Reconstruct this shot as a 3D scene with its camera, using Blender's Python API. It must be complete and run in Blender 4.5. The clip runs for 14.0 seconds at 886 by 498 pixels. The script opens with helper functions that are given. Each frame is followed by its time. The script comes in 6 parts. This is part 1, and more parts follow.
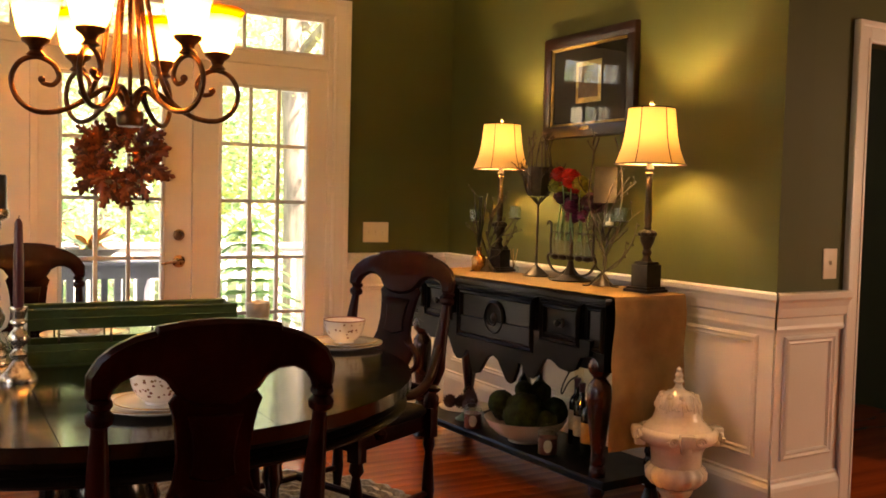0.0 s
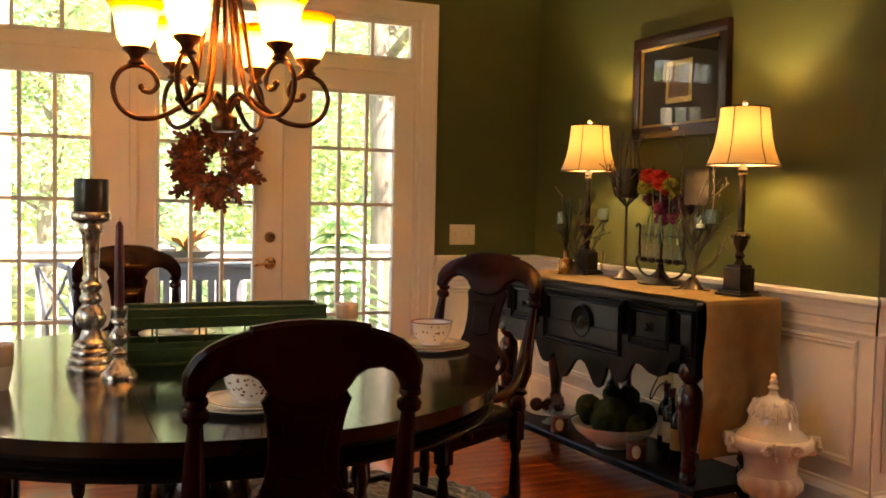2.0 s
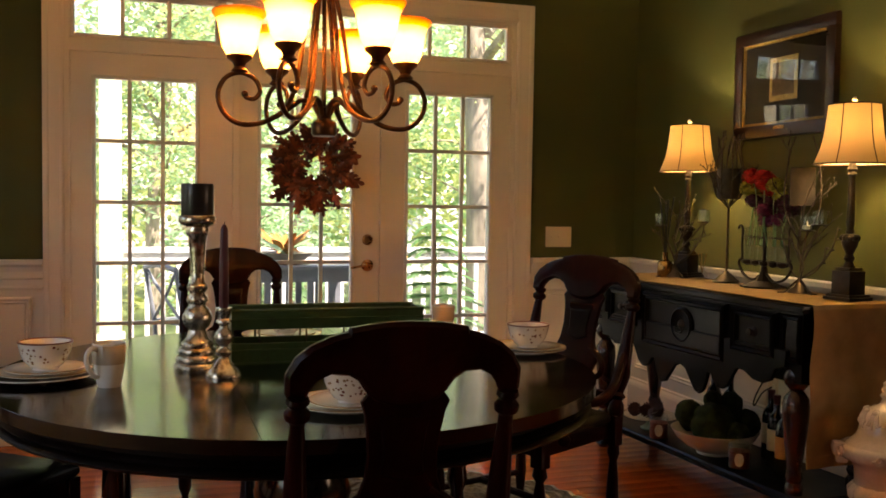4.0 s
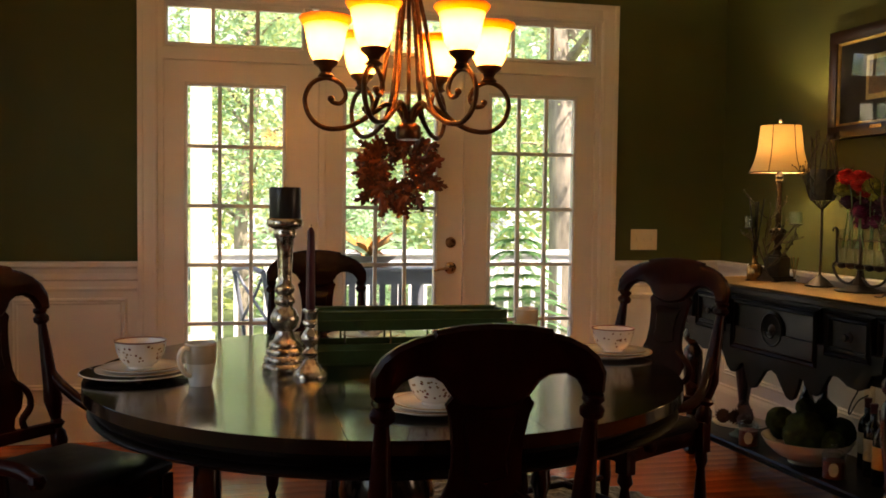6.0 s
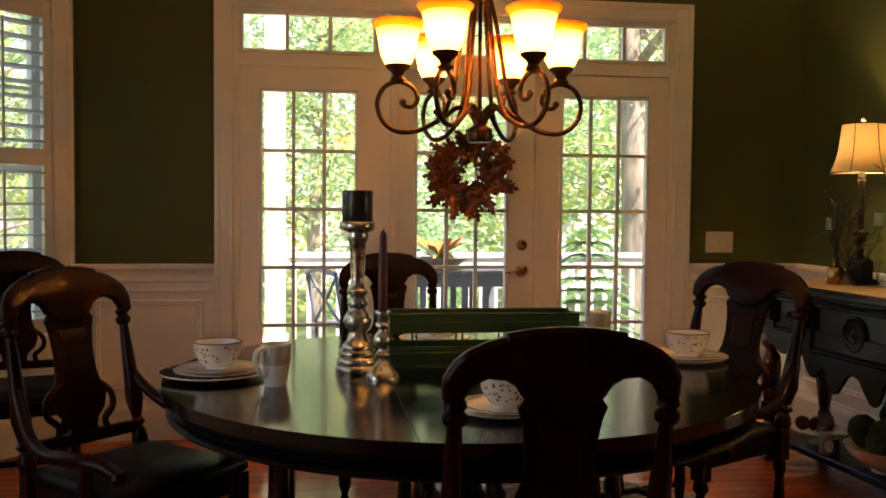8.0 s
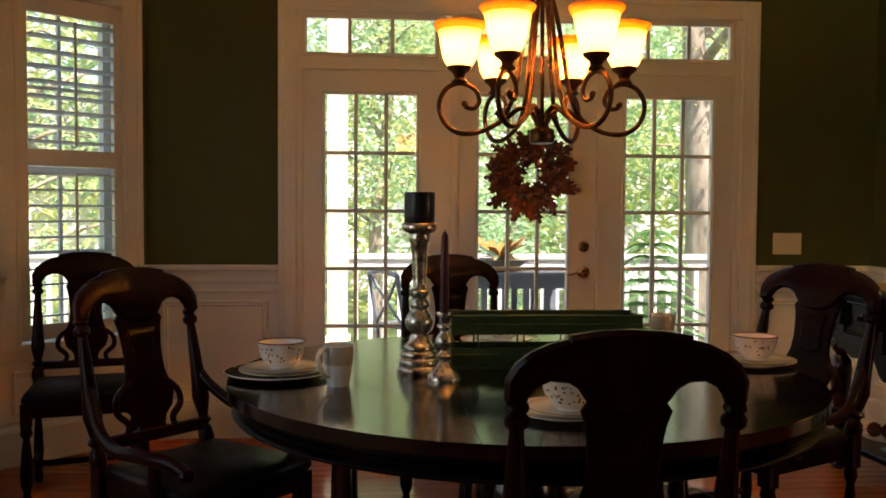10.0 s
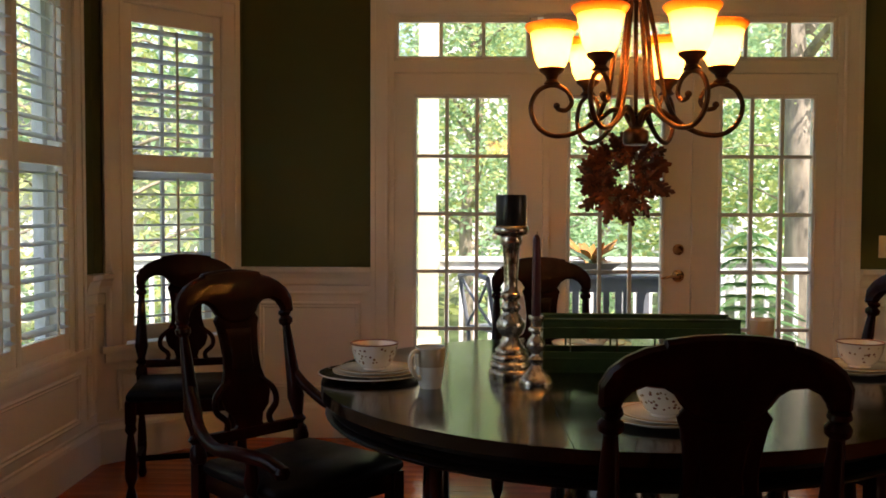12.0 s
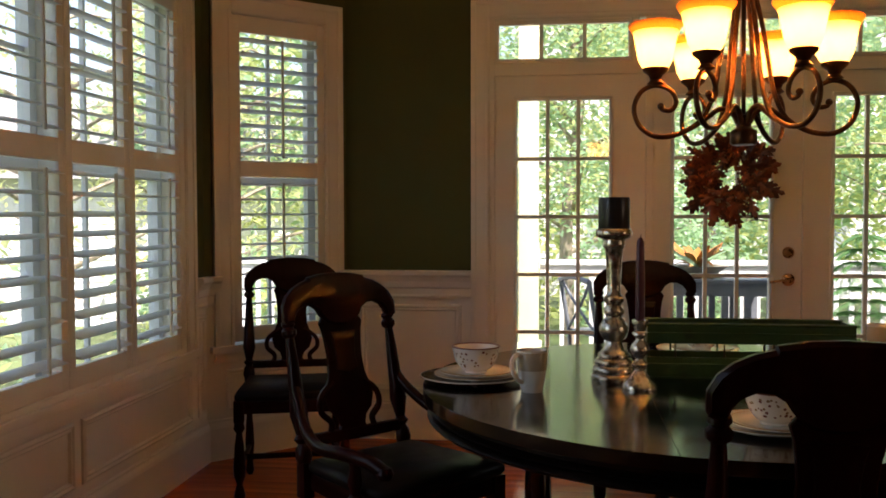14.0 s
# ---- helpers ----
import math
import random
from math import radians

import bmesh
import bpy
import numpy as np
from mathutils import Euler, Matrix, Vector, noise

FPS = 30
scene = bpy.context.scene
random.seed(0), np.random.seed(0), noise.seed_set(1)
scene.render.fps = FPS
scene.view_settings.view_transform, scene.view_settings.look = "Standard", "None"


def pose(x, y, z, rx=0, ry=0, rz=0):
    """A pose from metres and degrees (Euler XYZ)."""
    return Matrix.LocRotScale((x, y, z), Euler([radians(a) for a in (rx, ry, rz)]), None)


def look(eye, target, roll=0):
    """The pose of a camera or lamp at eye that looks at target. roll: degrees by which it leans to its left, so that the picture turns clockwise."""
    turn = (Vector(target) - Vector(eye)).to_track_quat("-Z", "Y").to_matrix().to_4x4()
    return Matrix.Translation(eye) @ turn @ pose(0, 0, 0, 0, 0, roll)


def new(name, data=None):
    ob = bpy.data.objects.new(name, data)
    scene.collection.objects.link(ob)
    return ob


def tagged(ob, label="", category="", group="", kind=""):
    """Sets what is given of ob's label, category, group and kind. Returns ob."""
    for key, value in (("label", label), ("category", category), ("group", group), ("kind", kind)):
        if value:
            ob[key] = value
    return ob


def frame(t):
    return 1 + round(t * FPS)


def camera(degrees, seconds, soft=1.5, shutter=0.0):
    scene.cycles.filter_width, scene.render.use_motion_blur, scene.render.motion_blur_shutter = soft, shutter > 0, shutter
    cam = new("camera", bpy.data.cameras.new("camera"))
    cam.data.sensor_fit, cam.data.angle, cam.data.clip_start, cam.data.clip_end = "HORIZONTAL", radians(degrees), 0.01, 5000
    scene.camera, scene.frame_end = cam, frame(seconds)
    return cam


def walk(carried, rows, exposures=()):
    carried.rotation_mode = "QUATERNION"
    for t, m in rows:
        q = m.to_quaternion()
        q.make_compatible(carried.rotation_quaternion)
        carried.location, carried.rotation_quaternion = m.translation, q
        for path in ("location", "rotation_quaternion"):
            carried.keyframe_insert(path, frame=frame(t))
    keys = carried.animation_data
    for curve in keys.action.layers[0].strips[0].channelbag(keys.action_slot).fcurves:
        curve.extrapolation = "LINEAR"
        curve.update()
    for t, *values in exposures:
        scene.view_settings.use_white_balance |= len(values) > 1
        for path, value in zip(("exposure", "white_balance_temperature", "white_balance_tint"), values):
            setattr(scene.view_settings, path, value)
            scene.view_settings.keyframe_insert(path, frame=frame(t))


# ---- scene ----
LENS = 50.7
cam = camera(LENS, 14.0, soft=1.7)
# seconds, yaw, pitch, roll of the panning head; the lens sits 5 cm ahead of its axis
PAN = [
    (0.0, -28.751, -2.943, -1.385), (0.5, -27.811, -2.933, -1.431), (1.0, -26.765, -2.924, -1.388), (1.5, -25.469, -2.934, -1.335),
    (2.0, -23.506, -2.914, -1.214), (2.5, -21.717, -2.920, -1.111), (3.0, -20.245, -2.913, -1.026), (5.5, -14.007, -2.809, -0.746),
    (6.0, -12.665, -2.782, -0.710), (6.5, -11.483, -2.745, -0.700), (7.0, -10.503, -2.717, -0.617), (7.5, -9.440, -2.710, -0.560),
    (8.0, -8.364, -2.667, -0.498), (10.5, -3.408, -2.578, -0.372), (11.0, -1.960, -2.529, -0.329), (11.5, -0.608, -2.494, -0.241),
    (12.0, 0.855, -2.461, -0.203), (12.5, 1.933, -2.428, -0.129), (13.0, 3.405, -2.380, -0.020), (13.5, 5.123, -2.335, 0.040),
    (14.0, 6.940, -2.262, 0.137),
]
HEAD, ARM = 1.27, 0.0483
walk(cam, [(t, pose(-ARM * math.sin(radians(a)), ARM * math.cos(radians(a)), HEAD, 90 + p, r, a)) for t, a, p, r in PAN],
     exposures=[(0.0, 2.82, 8100, 37), (1.5, 2.69, 7900, 35), (3.0, 2.15, 7300, 29), (5.5, 1.75, 7200, 28), (8.0, 1.75, 7000, 28), (10.5, 1.44, 6800, 26), (14.0, 1.36, 6600, 25)])

# ---------------- light ----------------
world = bpy.data.worlds.new("world")
scene.world = world
world.use_nodes = True
wn = world.node_tree.nodes
sky = wn.new("ShaderNodeTexSky")
sky.sky_type, sky.sun_disc = "NISHITA", False
sky.sun_elevation, sky.sun_rotation = radians(58), radians(148)
sky.air_density, sky.dust_density = 1.2, 2.0
world.node_tree.links.new(sky.outputs[0], wn["Background"].inputs[0])
wn["Background"].inputs[1].default_value = 0.15


def lamp(name, kind, m, energy, colour, **kw):
    d = bpy.data.lights.new(name, kind)
    d.energy, d.color = energy, colour
    if kind == "SUN":
        d.angle = kw["angle"]
    elif kind == "AREA":
        d.shape, d.size, d.size_y = "RECTANGLE", kw["size"], kw["size_y"]
    else:
        d.shadow_soft_size = kw.get("radius", 0.03)
    ob = new(name, d)
    ob.matrix_world = m
    return ob


lamp("sun", "SUN", look((5, -8, 15), (0, 0, 0)), 5.0, (1.0, 0.95, 0.86), angle=radians(0.6))
# daylight that comes in by the doors and the bay windows
SKYLIGHT = (0.93, 1.0, 0.94)
lamp("door_daylight", "AREA", look((0.86, 5.32, 1.3), (0.86, 0, 0.9)), 0.1, SKYLIGHT, size=2.3, size_y=2.0)
lamp("bay_daylight", "AREA", look((-1.95, 3.5, 1.45), (3, 3.0, 0.7)), 0.25, SKYLIGHT, size=1.5, size_y=1.4)
# added light for the room's right side, set in an unseen window
lamp("added_south_light", "AREA", look((-1.83, 1.5, 1.45), (3, 1.9, 0.5)), 1.0, SKYLIGHT, size=1.4, size_y=1.6)
# added warm light on the return wall and casing, from an unseen hall window
lamp("added_hall_light", "AREA", look((5.32, 0.6, 1.42), (3.1, 2.6, 0.4)), 7, (1.0, 0.76, 0.50), size=1.3, size_y=1.3)

# ---------------- materials ----------------
def mat(name, base, rough=0.5, metal=0.0, spread=0.15, scale=6.0, fine=60.0, bump=0.1, stretch=(1, 1, 1), second=None, coat=0.0, trans=0.0, spec=0.5, rough_var=0.08, random_tint=0.0, fade=(0.35, 0.7), grain=0.35):
    m = bpy.data.materials.new(name)
    m.use_nodes = True
    n, l = m.node_tree.nodes, m.node_tree.links
    b = n["Principled BSDF"]
    tc, mp = n.new("ShaderNodeTexCoord"), n.new("ShaderNodeMapping")
    mp.inputs["Scale"].default_value = stretch
    l.new(tc.outputs["Object"], mp.inputs["Vector"])
    big, small = n.new("ShaderNodeTexNoise"), n.new("ShaderNodeTexNoise")
    for tex, s in ((big, scale), (small, fine)):
        tex.inputs["Scale"].default_value = s
        tex.inputs["Detail"].default_value = 5
        l.new(mp.outputs[0], tex.inputs["Vector"])
    ramp = n.new("ShaderNodeValToRGB")
    dark = second or tuple(c * (1 - spread) for c in base)
    light = base if second else tuple(min(1, c * (1 + spread)) for c in base)
    ramp.color_ramp.elements[0].position, ramp.color_ramp.elements[1].position = fade
    ramp.color_ramp.elements[0].color, ramp.color_ramp.elements[1].color = (*dark, 1), (*light, 1)
    l.new(big.outputs["Fac"], ramp.inputs["Fac"])
    mix = n.new("ShaderNodeMix")
    mix.data_type, mix.blend_type = "RGBA", "MULTIPLY"
    mix.inputs["Factor"].default_value = grain
    l.new(ramp.outputs[0], mix.inputs["A"])
    l.new(small.outputs["Fac"], mix.inputs["B"])
    out = mix.outputs["Result"]
    if random_tint:
        info, hsv, mul = n.new("ShaderNodeObjectInfo"), n.new("ShaderNodeHueSaturation"), n.new("ShaderNodeMapRange")
        mul.inputs["To Min"].default_value, mul.inputs["To Max"].default_value = 1 - random_tint, 1 + random_tint
        l.new(info.outputs["Random"], mul.inputs["Value"])
        l.new(mul.outputs[0], hsv.inputs["Value"])
        l.new(out, hsv.inputs["Color"])
        out = hsv.outputs[0]
    l.new(out, b.inputs["Base Color"])
    rr = n.new("ShaderNodeMapRange")
    rr.inputs["To Min"].default_value, rr.inputs["To Max"].default_value = max(0.02, rough - rough_var), min(1, rough + rough_var)
    l.new(big.outputs["Fac"], rr.inputs["Value"])
    l.new(rr.outputs[0], b.inputs["Roughness"])
    b.inputs["Metallic"].default_value, b.inputs["Coat Weight"].default_value = metal, coat
    b.inputs["Coat Roughness"].default_value = 0.12
    b.inputs["Specular IOR Level"].default_value = spec
    b.inputs["Transmission Weight"].default_value = trans
    if bump:
        bp = n.new("ShaderNodeBump")
        bp.inputs["Strength"].default_value, bp.inputs["Distance"].default_value = bump, 0.004
        l.new(small.outputs["Fac"], bp.inputs["Height"])
        l.new(bp.outputs[0], b.inputs["Normal"])
    return m


def glass(name, tint=(1, 1, 1), rough=0.0, strength=0.04):
    """A thin pane: mostly clear, with a faint mirror."""
    m = bpy.data.materials.new(name)
    m.use_nodes = True
    n, l = m.node_tree.nodes, m.node_tree.links
    n.remove(n["Principled BSDF"])
    tr, gl, mx = n.new("ShaderNodeBsdfTransparent"), n.new("ShaderNodeBsdfGlossy"), n.new("ShaderNodeMixShader")
    lw, pw, fr = n.new("ShaderNodeLayerWeight"), n.new("ShaderNodeMath"), n.new("ShaderNodeMapRange")
    pw.operation = "POWER"
    pw.inputs[1].default_value = 5
    fr.inputs["To Min"].default_value, fr.inputs["To Max"].default_value = strength, 0.7
    l.new(lw.outputs["Facing"], pw.inputs[0])
    l.new(pw.outputs[0], fr.inputs["Value"])
    tr.inputs["Color"].default_value = (*tint, 1)
    gl.inputs["Roughness"].default_value = rough
    l.new(fr.outputs[0], mx.inputs[0])
    l.new(tr.outputs[0], mx.inputs[1])
    l.new(gl.outputs[0], mx.inputs[2])
    l.new(mx.outputs[0], n["Material Output"].inputs["Surface"])
    return m


def shade_mat(name, base, through_, mixing=0.6, rough=0.6):
    """Cloth or frosted glass that the bulb shines through."""
    m = bpy.data.materials.new(name)
    m.use_nodes = True
    n, l = m.node_tree.nodes, m.node_tree.links
    b = n["Principled BSDF"]
    b.inputs["Base Color"].default_value, b.inputs["Roughness"].default_value = (*base, 1), rough
    tc, tex, cr = n.new("ShaderNodeTexCoord"), n.new("ShaderNodeTexNoise"), n.new("ShaderNodeValToRGB")
    tex.inputs["Scale"].default_value, tex.inputs["Detail"].default_value = 45, 6
    cr.color_ramp.elements[0].color = (*[c * 0.82 for c in through_], 1)
    cr.color_ramp.elements[1].color = (*through_, 1)
    t, mx = n.new("ShaderNodeBsdfTranslucent"), n.new("ShaderNodeMixShader")
    l.new(tc.outputs["Object"], tex.inputs["Vector"])
    l.new(tex.outputs["Fac"], cr.inputs[0])
    l.new(cr.outputs[0], t.inputs["Color"])
    mx.inputs[0].default_value = mixing
    l.new(b.outputs[0], mx.inputs[1])
    l.new(t.outputs[0], mx.inputs[2])
    l.new(mx.outputs[0], n["Material Output"].inputs["Surface"])
    return m


def leaf_mat(name, base, lit):
    """A leaf that sky and sun shine through."""
    return shade_mat(name, base, lit, 0.5, 0.55)


def glow(name, colour, strength):
    m = bpy.data.materials.new(name)
    m.use_nodes = True
    b = m.node_tree.nodes["Principled BSDF"]
    b.inputs["Emission Color"].default_value, b.inputs["Emission Strength"].default_value = (*colour, 1), strength
    return m


GREEN = mat("olive_wall_paint", (0.077, 0.084, 0.019), 0.62, spread=0.06, scale=2.5, fine=180, bump=0.12, spec=0.3, grain=0.12)
WHITE = mat("cream_white_trim_paint", (0.8, 0.765, 0.68), 0.32, spread=0.03, scale=3, fine=120, bump=0.05, grain=0.06)
CEIL = mat("ceiling_paint", (0.66, 0.62, 0.52), 0.8, spread=0.03, fine=200, grain=0.08)
FLOORM = mat("red_oak_floor_board", (0.50, 0.088, 0.014), 0.16, spread=0.3, scale=5, fine=50, bump=0.015, stretch=(0.15, 1.6, 1), rough_var=0.03, spec=0.42, random_tint=0.09)
GAPM = mat("floor_underside", (0.05, 0.02, 0.01), 0.8)
CHERRY = mat("dark_cherry_chair_wood", (0.019, 0.0028, 0.002), 0.45, spread=0.5, scale=8, fine=70, bump=0.04, stretch=(1, 1, 0.2), spec=0.04, coat=0.2)
TABLEM = mat("black_brown_table_wood", (0.008, 0.0045, 0.0035), 0.13, spread=0.4, scale=4, fine=60, bump=0.03, stretch=(0.4, 3, 1), coat=0.18, spec=0.5)
APRONM = mat("dark_table_apron_wood", (0.006, 0.003, 0.002), 0.4, spread=0.4, scale=6, bump=0.05, spec=0.1)
BLACKW = mat("black_rubbed_sideboard_paint", (0.004, 0.004, 0.003), 0.4, spread=0.3, scale=7, fine=50, bump=0.06, spec=0.06, coat=0.16, second=(0.014, 0.007, 0.004), fade=(0.2, 0.5))
LEGW = mat("dark_red_turned_wood", (0.036, 0.008, 0.005), 0.25, spread=0.4, scale=9, coat=0.4)
LEATHER = mat("dark_leather_seat", (0.008, 0.0055, 0.005), 0.45, spread=0.25, scale=20, fine=160, bump=0.25, spec=0.12)
BURLAP = mat("tan_runner_cloth", (0.40, 0.255, 0.095), 0.9, spread=0.14, scale=12, fine=420, bump=0.5)
CUPM = mat("mottled_brown_hurricane_glass", (0.075, 0.058, 0.038), 0.45, spread=0.4, scale=22, fine=90, bump=0.1, second=(0.03, 0.024, 0.016))
IRON = mat("dark_bronze_iron", (0.036, 0.025, 0.017), 0.5, 0.5, spread=0.35, scale=25, fine=140, bump=0.3)
BRONZE = mat("rubbed_copper_bronze", (0.20, 0.085, 0.035), 0.36, 0.85, spread=0.45, scale=16, fine=90, bump=0.15, second=(0.05, 0.025, 0.015))
MERC = mat("mercury_glass", (0.93, 0.88, 0.74), 0.16, 0.85, spread=0.2, scale=38, fine=150, bump=0.22, second=(0.34, 0.26, 0.15), fade=(0.36, 0.52))
BRASS = mat("aged_brass", (0.55, 0.33, 0.12), 0.25, 0.95, spread=0.2)
PORC = mat("cream_porcelain", (0.87, 0.83, 0.74), 0.14, spread=0.03, bump=0.0, coat=0.3, grain=0.04)
BEIGE = mat("beige_glaze", (0.56, 0.47, 0.34), 0.22, spread=0.05, bump=0.0, grain=0.08)
DOTM = mat("brown_red_dots", (0.24, 0.055, 0.025), 0.3, bump=0.0)
GOLDDOT = mat("gold_dots", (0.36, 0.22, 0.08), 0.3, bump=0.0)
CHARGER = mat("brown_charger_glaze", (0.055, 0.022, 0.012), 0.25, spread=0.2, bump=0.05)
PLANTER = mat("green_distressed_tin", (0.045, 0.10, 0.030), 0.45, 0.2, spread=0.3, scale=14, fine=70, bump=0.2, second=(0.035, 0.035, 0.018), fade=(0.25, 0.42))
BLACKWAX = mat("black_wax", (0.012, 0.013, 0.016), 0.3, spread=0.2, bump=0.05)
BURGWAX = mat("burgundy_wax", (0.10, 0.016, 0.026), 0.4, spread=0.15, bump=0.05)
CREAMCER = mat("crazed_cream_ceramic", (0.84, 0.77, 0.64), 0.16, spread=0.14, scale=9, fine=80, bump=0.12, coat=0.4, second=(0.74, 0.64, 0.47), grain=0.2)
PLASTIC = mat("almond_switch_plate", (0.72, 0.62, 0.45), 0.4, spread=0.02, bump=0.0, grain=0.05)
MAHOG = mat("mahogany_picture_frame", (0.022, 0.006, 0.003), 0.3, spread=0.2, scale=10, stretch=(0.3, 1, 1), coat=0.15)
GOLD = mat("gilt_fillet", (0.60, 0.42, 0.14), 0.35, 0.8, spread=0.2, scale=60)
MATBOARD = mat("black_mat_board", (0.005, 0.004, 0.004), 0.7, spread=0.1, spec=0.15)
PRINT = mat("faded_brown_print", (0.30, 0.20, 0.10), 0.7, spread=0.5, scale=30, second=(0.11, 0.07, 0.04))
MOSS = mat("green_moss", (0.032, 0.055, 0.008), 0.95, spread=0.5, scale=30, fine=200, bump=1.0)
TWIGM = mat("weathered_twig_metal", (0.075, 0.054, 0.035), 0.45, 0.4, spread=0.35, scale=30, fine=140, bump=0.3)
LEAFR = mat("rust_wreath_leaf", (0.30, 0.066, 0.016), 0.38, spread=0.4, scale=14, random_tint=0.65, second=(0.17, 0.036, 0.012))
FOLI = leaf_mat("tree_foliage", (0.27, 0.43, 0.24), (0.50, 0.70, 0.39))
FOLY = leaf_mat("yellow_foliage", (0.50, 0.55, 0.23), (0.80, 0.85, 0.38))
FERN = leaf_mat("conifer_foliage", (0.12, 0.27, 0.10), (0.22, 0.42, 0.14))
BARK = mat("tree_bark", (0.36, 0.30, 0.22), 0.9, spread=0.4, scale=8, fine=40, bump=1.0, stretch=(1, 1, 0.25))
DECK = mat("grey_deck_board", (0.34, 0.32, 0.28), 0.7, spread=0.15, stretch=(1, 6, 1))
GREYP = mat("grey_painted_garden_furniture", (0.23, 0.25, 0.28), 0.45, spread=0.12)
LAWN = mat("lawn", (0.17, 0.22, 0.08), 0.9, spread=0.4, scale=0.8, fine=30, bump=0.5)
SIDING = mat("white_house_siding", (0.78, 0.78, 0.76), 0.6, spread=0.04, grain=0.1)
ROOFM = mat("grey_roof_shingle", (0.34, 0.33, 0.32), 0.85, spread=0.3, scale=8)
ROPE = mat("grey_rope_mat", (0.46, 0.40, 0.31), 0.9, spread=0.3, scale=60, fine=250, bump=0.8, second=(0.24, 0.20, 0.15))
COLUMNM = mat("cream_yellow_porch_paint", (0.84, 0.76, 0.50), 0.5, spread=0.03, grain=0.08)
SASHM = mat("white_window_sash", (0.72, 0.74, 0.76), 0.4, spread=0.03, grain=0.08)
PANE = glass("window_glass", (0.97, 0.99, 0.98))
CLEAR = glass("clear_glass", (0.93, 0.97, 0.96), strength=0.07)
BOTTLE = mat("dark_bottle_glass", (0.010, 0.016, 0.010), 0.08, bump=0.0, coat=0.5)
PAPER = mat("label_paper", (0.72, 0.66, 0.52), 0.7, spread=0.05)
SHADE = shade_mat("cream_lampshade_cloth", (0.66, 0.52, 0.28), (1.0, 0.56, 0.16), 0.03)
FROST = shade_mat("amber_frosted_glass", (0.75, 0.62, 0.38), (1.0, 0.80, 0.46), 0.8, 0.25)
AMBERRIM = shade_mat("amber_glass_rim", (0.80, 0.45, 0.10), (1.0, 0.50, 0.08), 0.5, 0.25)
HARDWARE = mat("worn_brass_hardware", (0.58, 0.36, 0.17), 0.28, 0.95, spread=0.25, scale=30)
# white slat paint; translucency added so the slats look brighter from the room
SLATM = shade_mat("white_translucent_slat", (0.84, 0.84, 0.82), (0.88, 0.92, 0.95), 0.6, 0.35)
BULB = glow("bulb_glow", (1.0, 0.72, 0.35), 18)
FLAME = mat("tea_light_wax", (0.85, 0.75, 0.5), 0.5, bump=0.0)
REDFL = mat("red_petals", (0.62, 0.018, 0.015), 0.6, spread=0.35, scale=40)
PURPLE = mat("plum_petals", (0.085, 0.006, 0.035), 0.6, spread=0.4, scale=40)
PINKFL = mat("magenta_petals", (0.26, 0.015, 0.11), 0.6, spread=0.4, scale=40)
LIME = mat("lime_hydrangea", (0.42, 0.42, 0.05), 0.7, spread=0.35, scale=60)
ORANGEL = mat("orange_bromeliad_leaf", (0.62, 0.17, 0.04), 0.5, spread=0.4, scale=12, second=(0.35, 0.22, 0.03))
POT = mat("stone_planter_bowl", (0.34, 0.29, 0.22), 0.8, spread=0.2)
CHROME = mat("polished_nickel", (0.7, 0.66, 0.58), 0.12, 1.0, spread=0.05, bump=0.0)


# ---------------- mesh helpers ----------------
def thing(name, m, label, category, group="", kind=""):
    ob = new(name)
    ob.matrix_world = m
    return tagged(ob, label, category, group, kind)


def mesh_of(bm, material, name, smooth=40):
    me = bpy.data.meshes.new(name)
    bmesh.ops.recalc_face_normals(bm, faces=bm.faces)
    bm.to_mesh(me)
    bm.free()
    me.materials.append(material)
    if smooth:
        me.shade_smooth()
        if smooth < 180:
            me.set_sharp_from_angle(angle=radians(smooth))
    return me


def part(name, bm, material, parent=None, label="", smooth=40):
    ob = new(name, mesh_of(bm, material, name, smooth))
    if parent is not None:
        ob.parent = parent
    if label:
        ob["label"] = label
    return ob


def place_part(name, me, parent, m):
    ob = new(name, me)
    ob.parent = parent
    ob.matrix_local = m
    return ob


def bmn():
    return bmesh.new()


def box(bm, x0, x1, y0, y1, z0, z1, bevel=0.0):
    b = bmesh.ops.create_cube(bm, size=1.0, matrix=Matrix.Translation(((x0 + x1) / 2, (y0 + y1) / 2, (z0 + z1) / 2)) @ Matrix.Diagonal((abs(x1 - x0), abs(y1 - y0), abs(z1 - z0), 1)))
    if bevel:
        es = list({e for v in b["verts"] for e in v.link_edges})
        bmesh.ops.bevel(bm, geom=es, offset=bevel, segments=2, affect="EDGES", profile=0.6)
    return bm


def quick_box(*a, bevel=0.0):
    return box(bmn(), *a, bevel=bevel)


def lathe(bm, prof, seg=24, m=None, lobes=0, depth=0.0):
    """Turns the profile (radius, height) round z; lobes give gadroons."""
    m = m or Matrix()
    rings = []
    for r, z in prof:
        ring = []
        for i in range(seg):
            a = math.tau * i / seg
            k = 1 + (depth * math.cos(lobes * a) if lobes and r > 0.02 else 0)
            ring.append(bm.verts.new(m @ Vector((r * k * math.cos(a), r * k * math.sin(a), z))))
        rings.append(ring)
    for p, q in zip(rings, rings[1:]):
        for i in range(seg):
            bm.faces.new((p[i], p[(i + 1) % seg], q[(i + 1) % seg], q[i]))
    if prof[0] == prof[-1]:
        return bm
    if prof[0][0] > 0.0005:
        bm.faces.new(rings[0][::-1])
    if prof[-1][0] > 0.0005:
        bm.faces.new(rings[-1])
    return bm


